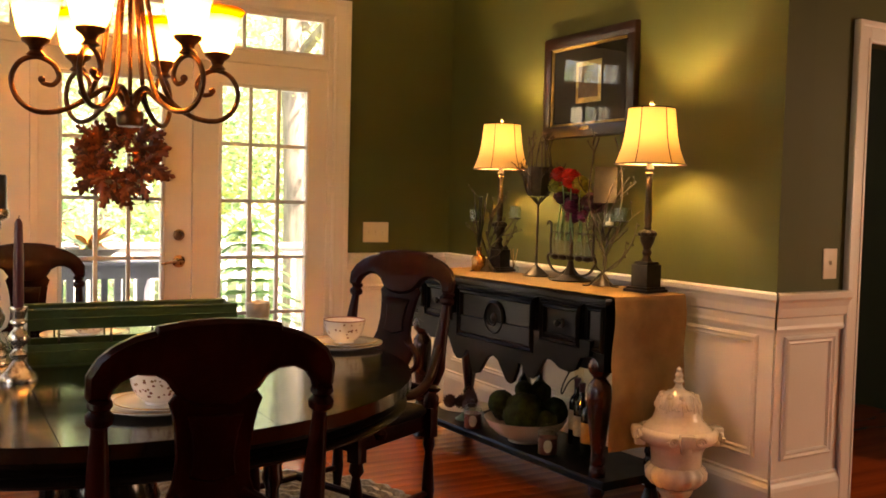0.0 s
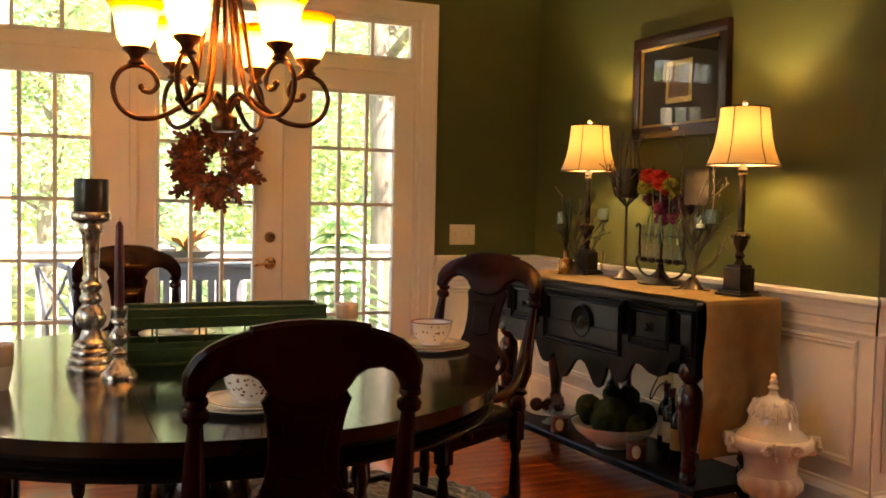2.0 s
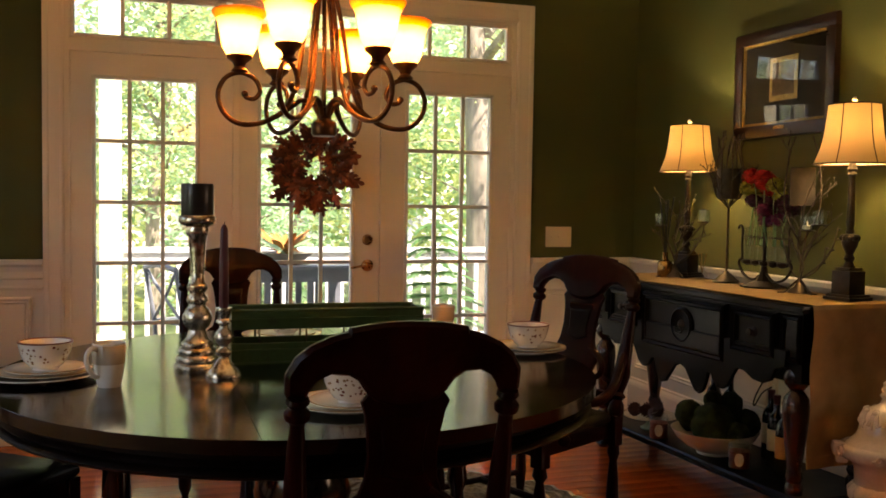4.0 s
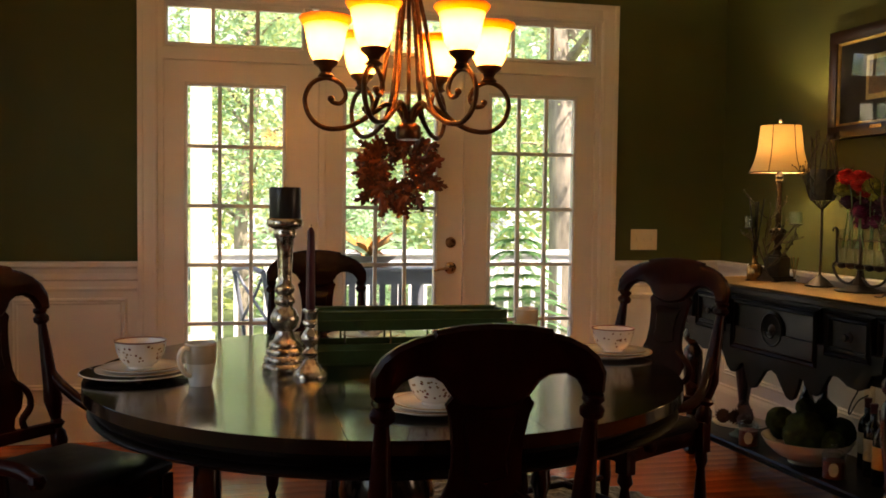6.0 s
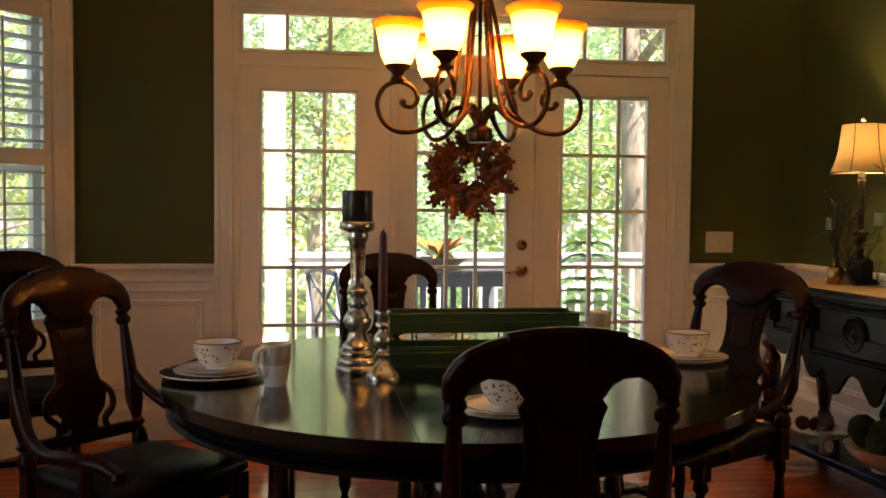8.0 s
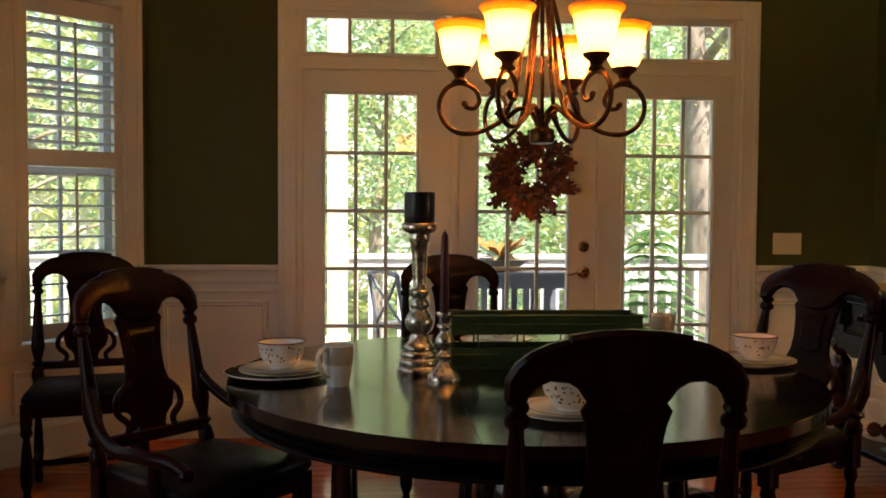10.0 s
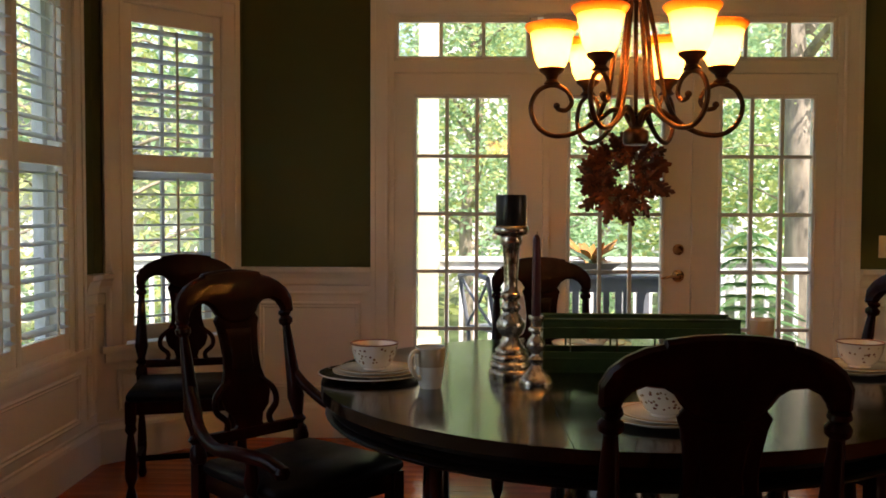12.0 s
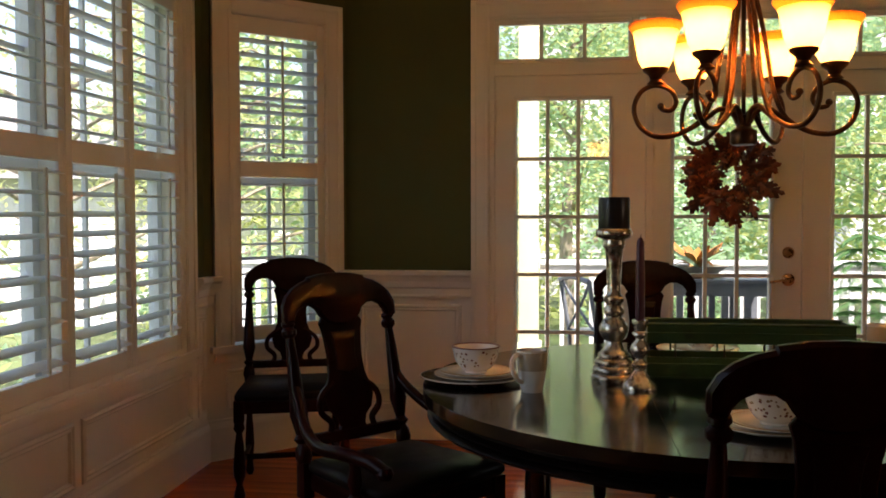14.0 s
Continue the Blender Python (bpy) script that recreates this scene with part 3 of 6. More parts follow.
# ---------------- chairs ----------------
def turned_post(bm, x, y0, z0, y1, z1, scale=1.0):
    """A turned back post that leans from (y0, z0) to (y1, z1)."""
    prof = [(0.017, 0.0), (0.024, 0.03), (0.021, 0.06), (0.013, 0.075), (0.023, 0.09), (0.014, 0.105), (0.026, 0.17), (0.022, 0.22), (0.016, 0.36), (0.0125, 0.42), (0.0125, 0.425), (0.021, 0.435), (0.022, 0.448), (0.014, 0.46), (0.02, 0.47), (0.018, 0.48)]
    d = Vector((0, y1 - y0, z1 - z0))
    k = d.length / 0.48
    m = Matrix.Translation((x, y0, z0)) @ Vector((0, 0, 1)).rotation_difference(d).to_matrix().to_4x4()
    lathe(bm, [(r * 1.16 * scale, z * k) for r, z in prof], 14, m)


HALF_CREST = [(0.0, 1.046), (0.06, 1.043), (0.113, 1.034), (0.117, 1.026), (0.15, 1.017), (0.185, 1.0), (0.213, 0.977), (0.231, 0.945), (0.231, 0.905), (0.226, 0.897), (0.192, 0.897), (0.185, 0.915), (0.172, 0.932), (0.145, 0.945), (0.115, 0.943), (0.094, 0.930), (0.080, 0.908), (0.062, 0.890), (0.035, 0.879), (0.0, 0.875)]
HALF_SPLAT = [(0.068, 0.925), (0.076, 0.903), (0.088, 0.886), (0.08, 0.862), (0.074, 0.825), (0.070, 0.775), (0.074, 0.725), (0.09, 0.68), (0.098, 0.65), (0.085, 0.61), (0.058, 0.585), (0.05, 0.56), (0.06, 0.54)]


def mirror(half):
    return half + [(-x, z) for x, z in reversed(half) if x > 1e-6]


def leaned(bm, lean, z_ref=0.45):
    for v in bm.verts:
        v.co.y -= (v.co.z - z_ref) * lean
    return bm


def bowed(bm, amount):
    for v in bm.verts:
        v.co.y += amount * (v.co.x / 0.23) ** 2
    return bm


def dining_chair(m, label, arms=False, wide=1.0):
    """The sitter faces +y; the back stands at y = 0."""
    c = thing("dining_armchair" if arms else "dining_chair", m, label, "chair", "dining chairs")
    lean = 0.22
    bm = slab(bmn(), mirror(HALF_CREST), -0.018, 0.018, UPRIGHT, 0.009)
    part("crest_rail", bowed(leaned(bm, lean), 0.012), CHERRY, c)
    bm = slab(bmn(), mirror(HALF_SPLAT), -0.008, 0.008, UPRIGHT, 0.003)
    sp = part("splat", leaned(bm, lean), CHERRY, c)
    bm = slab(bmn(), mirror([(0.052, 0.858), (0.045, 0.825), (0.04, 0.775), (0.045, 0.735), (0.0, 0.72)][::-1]), -0.012, 0.012, UPRIGHT, 0.004)
    part("splat_panel", leaned(bm, lean), CHERRY, sp)
    part("back_rail", leaned(box(bmn(), -0.19, 0.19, -0.014, 0.014, 0.515, 0.55, bevel=0.006), lean), CHERRY, c)
    for s in (-1, 1):
        bm = bmn()
        turned_post(bm, 0.207 * s, -0.002, 0.46, -0.099, 0.90)
        part("back_post", bm, CHERRY, c)
        bm = bmn()
        box(bm, 0.207 * s - 0.021, 0.207 * s + 0.021, -0.022, 0.022, 0.36, 0.475, bevel=0.004)
        lathe(bm, [(0.012, 0.0), (0.02, 0.02), (0.015, 0.06), (0.022, 0.15), (0.018, 0.24), (0.013, 0.30), (0.021, 0.33), (0.018, 0.36)], 14, Matrix.Translation((0.207 * s, 0, 0)))
        part("back_leg", bm, CHERRY, c)
        bm = bmn()
        box(bm, 0.232 * s - 0.023, 0.232 * s + 0.023, 0.405, 0.45, 0.35, 0.445, bevel=0.004)
        lathe(bm, [(0.016, 0.0), (0.026, 0.02), (0.02, 0.05), (0.013, 0.075), (0.025, 0.11), (0.027, 0.15), (0.02, 0.25), (0.013, 0.30), (0.025, 0.32), (0.02, 0.35)], 14, Matrix.Translation((0.232 * s, 0.428, 0)))
        part("front_leg", bm, CHERRY, c)
        part("stretcher", tube(bmn(), [(0.207 * s, 0.02, 0.14), (0.22 * s, 0.2, 0.14), (0.23 * s, 0.41, 0.14)], 0.012), CHERRY, c)
        # scrolled side pieces under the splat
        pts = smooth_path([(0.06 * s, 0.0, 0.70), (0.115 * s, 0.0, 0.655), (0.12 * s, 0.0, 0.61), (0.085 * s, 0.0, 0.575), (0.09 * s, 0.0, 0.545)], 5)
        part("scroll", leaned(tube(bmn(), pts, 0.011), lean), CHERRY, c)
    part("stretcher", tube(bmn(), [(-0.22, 0.21, 0.14), (0.22, 0.21, 0.14)], 0.014), CHERRY, c)
    bm = bmn()
    slab(bm, [(-0.2, 0.01), (0.2, 0.01), (0.24, 0.44), (-0.24, 0.44)], 0.385, 0.445, None, 0.006)
    part("seat_frame", bm, CHERRY, c)
    bm = slab(bmn(), [(-0.215, 0.03), (0, 0.025), (0.215, 0.03), (0.235, 0.25), (0.25, 0.45), (0, 0.465), (-0.25, 0.45), (-0.235, 0.25)], 0.44, 0.49, None, 0.018)
    part("seat", bm, LEATHER, c, "dark leather padded seat", smooth=180)
    if arms:
        # the armchairs have a taller back than the side chairs
        for o in c.children_recursive:
            for v in o.data.vertices:
                v.co.x *= wide
                if v.co.z > 0.5:
                    v.co.z = 0.5 + (v.co.z - 0.5) * 1.035
        for s in (-1, 1):
            w = s * wide
            pts = smooth_path([(0.207 * w, -0.062, 0.72), (0.222 * w, -0.01, 0.665), (0.258 * w, 0.08, 0.60), (0.29 * w, 0.20, 0.572), (0.295 * w, 0.32, 0.578), (0.275 * w, 0.43, 0.572), (0.262 * w, 0.485, 0.55)])
            ar = part("arm", tube(bmn(), pts, 0.017, 10, 0.021), CHERRY, c)
            knuckle = lathe(bmn(), [(0.0, -0.022), (0.018, -0.016), (0.025, 0.0), (0.018, 0.016), (0.0, 0.022)], 14, Matrix.Translation((0.262 * w, 0.487, 0.548)))
            part("arm_knuckle", knuckle, CHERRY, ar)
            bm = lathe(bmn(), [(0.018, 0.43), (0.025, 0.45), (0.014, 0.465), (0.022, 0.50), (0.016, 0.54), (0.020, 0.575)], 12, Matrix.Translation((0.272 * w, 0.36, 0)))
            part("arm_support", bm, CHERRY, c)
    return c


dining_chair(pose(0.50, 1.865, 0, 0, 0, -3), "dark cherry dining chair with a vase-shaped splat, pushed in")
dining_chair(pose(0.395, 4.315, 0, 0, 0, 181), "dark cherry dining chair with its back to the doors")
dining_chair(pose(-1.285, 4.46, 0, 0, 0, 196), "dark cherry dining chair set aside in the bay")
dining_chair(pose(1.62, 3.42, 0, 0, 0, 112), "dark cherry dining armchair between table and sideboard", True, 1.2)
dining_chair(pose(-0.665, 3.08, 0, 0, 0, 228), "dark cherry dining armchair turned out from the table", True, 0.98)


# ---------------- the table ----------------
TX, TY, TR, TZ = 0.48, 2.88, 0.885, 0.76


def arc_piece(x_from, x_to, r, n=48):
    """The part of a disc of radius r between two x."""
    pts = []
    for i in range(n + 1):
        x = x_from + (x_to - x_from) * 0.5 * (1 - math.cos(math.pi * i / n))
        pts.append((x, -math.sqrt(max(0, r * r - x * x))))
    top = [(x, -y) for x, y in reversed(pts)]
    out = pts + top
    clean = [out[0]]
    for p in out[1:]:
        if (Vector(p) - Vector(clean[-1])).length > 1e-4:
            clean.append(p)
    if (Vector(clean[0]) - Vector(clean[-1])).length < 1e-4:
        clean.pop()
    return clean


table = thing("dining_table", pose(TX, TY, 0), "round black-brown wooden dining table with leaf joints, laid for dinner", "table")
for a, b in ((-TR, -0.2282), (-0.2275, 0.2275), (0.2282, TR)):
    part("tabletop", slab(bmn(), arc_piece(a, b, TR), TZ - 0.034, TZ, None, 0.0008), TABLEM, table, smooth=30)
bm = bmn()
ring = [(0.80, 0.664), (0.848, 0.664), (0.866, 0.667), (0.873, 0.675), (0.866, 0.683), (0.853, 0.686), (0.860, 0.692), (0.853, 0.698), (0.842, 0.703), (0.842, 0.718), (0.856, 0.722), (0.856, 0.7245), (0.80, 0.7245)]
prev = None
first = None
for i in range(72):
    a = math.tau * i / 72
    cur = [bm.verts.new((r * math.cos(a), r * math.sin(a), z)) for r, z in ring]
    if prev:
        for k in range(len(ring)):
            bm.faces.new((prev[k], cur[k], cur[(k + 1) % len(ring)], prev[(k + 1) % len(ring)]))
    else:
        first = cur
    prev = cur
for k in range(len(ring)):
    bm.faces.new((prev[k], first[k], first[(k + 1) % len(ring)], prev[(k + 1) % len(ring)]))
part("apron", bm, APRONM, table, "moulded apron with a projecting rim")
part("pedestal", lathe(bmn(), [(0.15, 0.14), (0.16, 0.18), (0.10, 0.22), (0.13, 0.30), (0.15, 0.38), (0.11, 0.48), (0.09, 0.52), (0.16, 0.56), (0.22, 0.62), (0.22, 0.72)], 28), TABLEM, table)
for i in range(4):
    a = math.tau * (i + 0.5) / 4
    dx, dy = math.cos(a), math.sin(a)
    pts = smooth_path([(0.08 * dx, 0.08 * dy, 0.22), (0.22 * dx, 0.22 * dy, 0.19), (0.36 * dx, 0.36 * dy, 0.08), (0.47 * dx, 0.47 * dy, 0.035)])
    bm = tube(bmn(), pts, 0.05, 12, 0.032)
    lathe(bm, [(0.02, 0.0), (0.038, 0.008), (0.045, 0.028), (0.034, 0.05), (0.0, 0.058)], 14, Matrix.Translation((0.48 * dx, 0.48 * dy, 0)))
    part("foot", bm, TABLEM, table)
for i in range(4):
    a = math.tau * i / 4 + 0.2
    bm = lathe(bmn(), [(0.02, 0.0), (0.036, 0.02), (0.026, 0.05), (0.034, 0.09), (0.03, 0.2), (0.022, 0.3), (0.036, 0.34), (0.03, 0.38), (0.04, 0.42), (0.036, 0.60)], 16, Matrix.Translation((0.55 * math.cos(a), 0.55 * math.sin(a), 0)))
    part("table_leg", bm, TABLEM, table)


# ---------------- tableware ----------------
def dish_profile(r, h, t=0.004, foot=0.55, dip=0.3):
    return [(r * foot * 0.92, 0.0), (r * foot, 0.0), (r * foot, 0.003), (r * 0.8, h * 0.55), (r, h), (r, h + t * 0.6), (r * 0.97, h + t), (r * 0.78, h * 0.55 + t), (r * foot, t + 0.003), (0.0, t + 0.002)]


def rim_band(bm, r, z, w=0.0016):
    lathe(bm, [(r - w, z - 0.001), (r + w * 0.7, z - 0.001), (r + w * 0.7, z + w), (r - w, z + w), (r - w, z - 0.001)], 40)


def dots(bm, radius_at, z_from, z_to, n, seed, density=1.6):
    rnd = random.Random(seed)
    for _ in range(n):
        u = rnd.random() ** density
        z = z_to - (z_to - z_from) * u
        a = rnd.uniform(0, math.tau)
        r = radius_at(z) + 0.0006
        s = rnd.uniform(0.0022, 0.0044)
        tilt = 0.45
        c = Vector((r * math.cos(a), r * math.sin(a), z))
        t1 = Vector((-math.sin(a), math.cos(a), 0))
        t2 = Vector((math.cos(a) * tilt, math.sin(a) * tilt, 1)).normalized()
        vs = [bm.verts.new(c + s * (t1 * math.cos(k * math.tau / 8) + t2 * math.sin(k * math.tau / 8))) for k in range(8)]
        bm.faces.new(vs)


def dotted_bowl(m, seed):
    b = thing("bowl", m, "cream porcelain bowl with brown and gold dots below the rim", "bowl", "table settings")
    prof = [(0.030, 0.0), (0.034, 0.0), (0.034, 0.006), (0.045, 0.012), (0.058, 0.028), (0.066, 0.048), (0.0715, 0.076), (0.0725, 0.079), (0.0705, 0.079), (0.064, 0.048), (0.054, 0.028), (0.036, 0.012), (0.0, 0.009)]
    body = part("bowl_body", lathe(bmn(), prof, 40), PORC, b, smooth=60)
    rad = lambda z: float(np.interp(z, (0.012, 0.028, 0.048, 0.076), (0.045, 0.058, 0.066, 0.0715)))
    bm = bmn()
    dots(bm, rad, 0.018, 0.069, 40, seed, 1.15)
    tagged(part("dots", bm, DOTM, body, "brown red painted dots", smooth=0), kind="stuff")
    bm = bmn()
    dots(bm, rad, 0.022, 0.070, 30, seed + 50, 1.3)
    tagged(part("dots", bm, GOLDDOT, body, "gold painted dots", smooth=0), kind="stuff")
    bm = bmn()
    rim_band(bm, 0.0718, 0.0775, 0.0022)
    part("rim", bm, DOTM, body, "thin brown rim line")


def plate(m, r, h, material, label, rim=GOLDDOT):
    p = thing("plate", m, label, "plate", "table settings")
    body = part("plate_body", lathe(bmn(), dish_profile(r, h), 48), material, p, smooth=60)
    if rim:
        bm = bmn()
        rim_band(bm, r * 0.995, h + 0.003)
        part("rim", bm, rim, body, "thin gold rim" if rim is GOLDDOT else "cream rim")


def setting(x, y, seed, big=0.146):
    plate(pose(x, y, TZ), big + (0.012 if seed == 1 else 0), 0.014, CHARGER if seed == 1 else PORC, "brown glazed charger plate under the setting" if seed == 1 else "cream porcelain dinner plate with a gold rim", PORC if seed == 1 else GOLDDOT)
    if seed == 1:
        plate(pose(x + 0.01, y - 0.005, TZ + 0.0115), 0.124, 0.010, PORC, "cream porcelain dinner plate with a gold rim")
    z = TZ + (0.0195 if seed == 1 else 0.008)
    plate(pose(x + 0.015, y - 0.01, z), 0.108, 0.011, PORC, "cream porcelain salad plate with a gold rim")
    dotted_bowl(pose(x + 0.012, y - 0.008, z + 0.0075, 0, 0, seed * 40), seed)


def mug(m, label="cream mug with a beige glazed band"):
    g = thing("mug", m, label, "mug", "table settings")
    b = part("mug_body", lathe(bmn(), [(0.027, 0.0), (0.030, 0.0), (0.031, 0.004), (0.036, 0.03), (0.041, 0.065), (0.043, 0.118), (0.0405, 0.119), (0.038, 0.065), (0.028, 0.01), (0.0, 0.008)], 36), PORC, g, smooth=60)
    part("band", lathe(bmn(), [(0.0405, 0.062), (0.0416, 0.066), (0.0437, 0.112), (0.0425, 0.114), (0.0405, 0.062)], 36), BEIGE, b, "beige glazed band", smooth=60)
    part("handle", tube(bmn(), smooth_path([(0.04, 0, 0.105), (0.06, 0, 0.108), (0.074, 0, 0.088), (0.068, 0, 0.058), (0.05, 0, 0.036), (0.036, 0, 0.03)]), 0.0065), PORC, g)


setting(-0.26, 2.86, 1)
setting(1.265, 3.02, 2)
setting(0.49, 2.30, 3, 0.132)
setting(0.50, 3.50, 4)
mug(pose(-0.075, 2.70, TZ, 0, 0, 222))
mug(pose(1.10, 3.42, TZ, 0, 0, 60))

# mercury glass candlesticks
def candlestick(x, y, prof, label):
    c = thing("candlestick", pose(x, y, TZ), label, "candlestick", "candlesticks on the table")
    n = len(prof)
    a, b = n // 3, 2 * n // 3
    part("base", lathe(bmn(), prof[:a + 1], 36), MERC, c, smooth=60)
    part("stem", lathe(bmn(), prof[a:b + 1], 36), MERC, c, smooth=60)
    part("candle_cup", lathe(bmn(), prof[b:], 36), MERC, c, smooth=60)
    return c


candlestick(0.165, 2.90, [(0.066, 0.0), (0.068, 0.010), (0.066, 0.020), (0.060, 0.024), (0.063, 0.034), (0.060, 0.044), (0.053, 0.048), (0.056, 0.058), (0.053, 0.066), (0.045, 0.070), (0.047, 0.080), (0.040, 0.088), (0.033, 0.094), (0.027, 0.110), (0.024, 0.120), (0.034, 0.130), (0.043, 0.150), (0.043, 0.163), (0.034, 0.182), (0.024, 0.192), (0.024, 0.198), (0.031, 0.206), (0.031, 0.216), (0.023, 0.226), (0.023, 0.232), (0.031, 0.242), (0.030, 0.252), (0.021, 0.262), (0.0205, 0.29), (0.024, 0.36), (0.027, 0.398), (0.033, 0.404), (0.034, 0.415), (0.032, 0.425), (0.050, 0.433), (0.055, 0.442), (0.054, 0.456), (0.048, 0.46), (0.048, 0.452), (0.0, 0.452)], "tall mercury glass candlestick with a turned stem")
cd = thing("pillar_candle", pose(0.165, 2.90, TZ + 0.452), "short black pillar candle on the tall candlestick", "candle")
part("wax", lathe(bmn(), [(0.044, 0.0), (0.047, 0.006), (0.047, 0.094), (0.045, 0.101), (0.038, 0.101), (0.034, 0.094), (0.0, 0.092)], 36, None, 18, 0.006), BLACKWAX, cd)
part("wick", tube(bmn(), [(0, 0, 0.09), (0.001, 0, 0.105)], 0.0012, 6), BLACKWAX, cd)
candlestick(0.232, 2.775, [(0.050, 0.0), (0.051, 0.006), (0.046, 0.016), (0.034, 0.028), (0.022, 0.045), (0.014, 0.055), (0.022, 0.064), (0.024, 0.072), (0.014, 0.082), (0.012, 0.09), (0.024, 0.102), (0.028, 0.115), (0.022, 0.13), (0.013, 0.14), (0.013, 0.15), (0.022, 0.156), (0.022, 0.163), (0.016, 0.168), (0.020, 0.185), (0.024, 0.196), (0.0225, 0.199), (0.012, 0.196), (0.0, 0.19)], "short mercury glass candlestick")
tp = thing("taper_candle", pose(0.232, 2.775, TZ + 0.191), "slim burgundy taper candle in the short candlestick", "candle")
part("wax", lathe(bmn(), [(0.011, 0.0), (0.0135, 0.02), (0.0125, 0.15), (0.0105, 0.232), (0.005, 0.244), (0.0, 0.246)], 20), BURGWAX, tp)
part("wick", tube(bmn(), [(0, 0, 0.242), (0.002, 0, 0.254)], 0.001, 6), BLACKWAX, tp)

# long green tin tray with an open slot along the side
pl = thing("planter_box", pose(0.575, 3.02, TZ, 0, 0, -1.0), "long green distressed tin tray with slotted sides", "planter")
W2, D2, H2 = 0.305, 0.075, 0.165
part("bottom", quick_box(-W2, W2, -D2, D2, 0.0, 0.006), PLANTER, pl)
for s in (-1, 1):
    y = s * (D2 - 0.004)
    part("side_panel", quick_box(-W2, W2, y - 0.004, y + 0.004, 0.006, 0.066, bevel=0.002), PLANTER, pl)
    part("side_panel", quick_box(-W2, W2, y - 0.004, y + 0.004, 0.108, H2, bevel=0.002), PLANTER, pl)
    part("rolled_rim", tube(bmn(), [(-W2, y, H2), (0, y, H2 + 0.001), (W2, y, H2)], 0.006), PLANTER, pl)
    part("bead", tube(bmn(), [(-W2, y * 1.04, 0.14), (W2, y * 1.04, 0.14)], 0.003), PLANTER, pl)
    part("bead", tube(bmn(), [(-W2, y * 1.04, 0.045), (W2, y * 1.04, 0.045)], 0.003), PLANTER, pl)
    x = s * (W2 - 0.004)
    part("end_panel", quick_box(x - 0.004, x + 0.004, -D2 + 0.008, D2 - 0.008, 0.006, H2, bevel=0.002), PLANTER, pl)
    for k in range(4):
        xx = -0.22 + 0.145 * k
        part("strut", quick_box(xx - 0.003, xx + 0.003, y - 0.002, y + 0.002, 0.066, 0.108), CHROME, pl)


# ---------------- chandelier ----------------
CX, CY, CZ = 0.549, 2.95, 1.472
SWAY = pose(0, 0, 0, -2.2, 0, 0)
ch = thing("chandelier", pose(CX, CY, CZ) @ SWAY, "copper bronze chandelier with six scrolled arms and lit amber shades", "chandelier")
part("hub", lathe(bmn(), [(0.0, -0.004), (0.034, -0.003), (0.039, 0.003), (0.039, 0.036), (0.036, 0.040), (0.030, 0.044), (0.022, 0.05), (0.020, 0.085), (0.0, 0.09)], 28), BRONZE, ch)
part("stem", tube(bmn(), [(0, 0, 0.08), (0, 0, 0.66)], 0.007), BRONZE, ch)
part("crown_ring", lathe(bmn(), [(0.0, 0.44), (0.03, 0.445), (0.034, 0.46), (0.02, 0.475), (0.03, 0.49), (0.0, 0.50)], 24), BRONZE, ch)
part("canopy_rod", tube(bmn(), [(0, 0, 0.66), (0, 0, CEILING - CZ - 0.03)], 0.005), BRONZE, ch).matrix_local = SWAY.inverted()
part("canopy", lathe(bmn(), [(0.065, CEILING - CZ), (0.065, CEILING - CZ - 0.01), (0.04, CEILING - CZ - 0.03), (0.0, CEILING - CZ - 0.035)], 28), BRONZE, ch).matrix_local = SWAY.inverted()
arm_pts = [(0.012, 0, 0.055), (0.035, 0, 0.095), (0.07, 0, 0.105), (0.10, 0, 0.085), (0.145, 0, 0.055), (0.20, 0, 0.030), (0.26, 0, 0.028), (0.305, 0, 0.060), (0.322, 0, 0.115), (0.300, 0, 0.165), (0.255, 0, 0.183), (0.212, 0, 0.165), (0.196, 0, 0.130), (0.212, 0, 0.106), (0.236, 0, 0.108), (0.242, 0, 0.118)]
sweep_pts = [(0.155, 0, 0.048), (0.115, 0, 0.085), (0.085, 0, 0.16), (0.070, 0, 0.25), (0.052, 0, 0.36), (0.030, 0, 0.45), (0.012, 0, 0.47)]
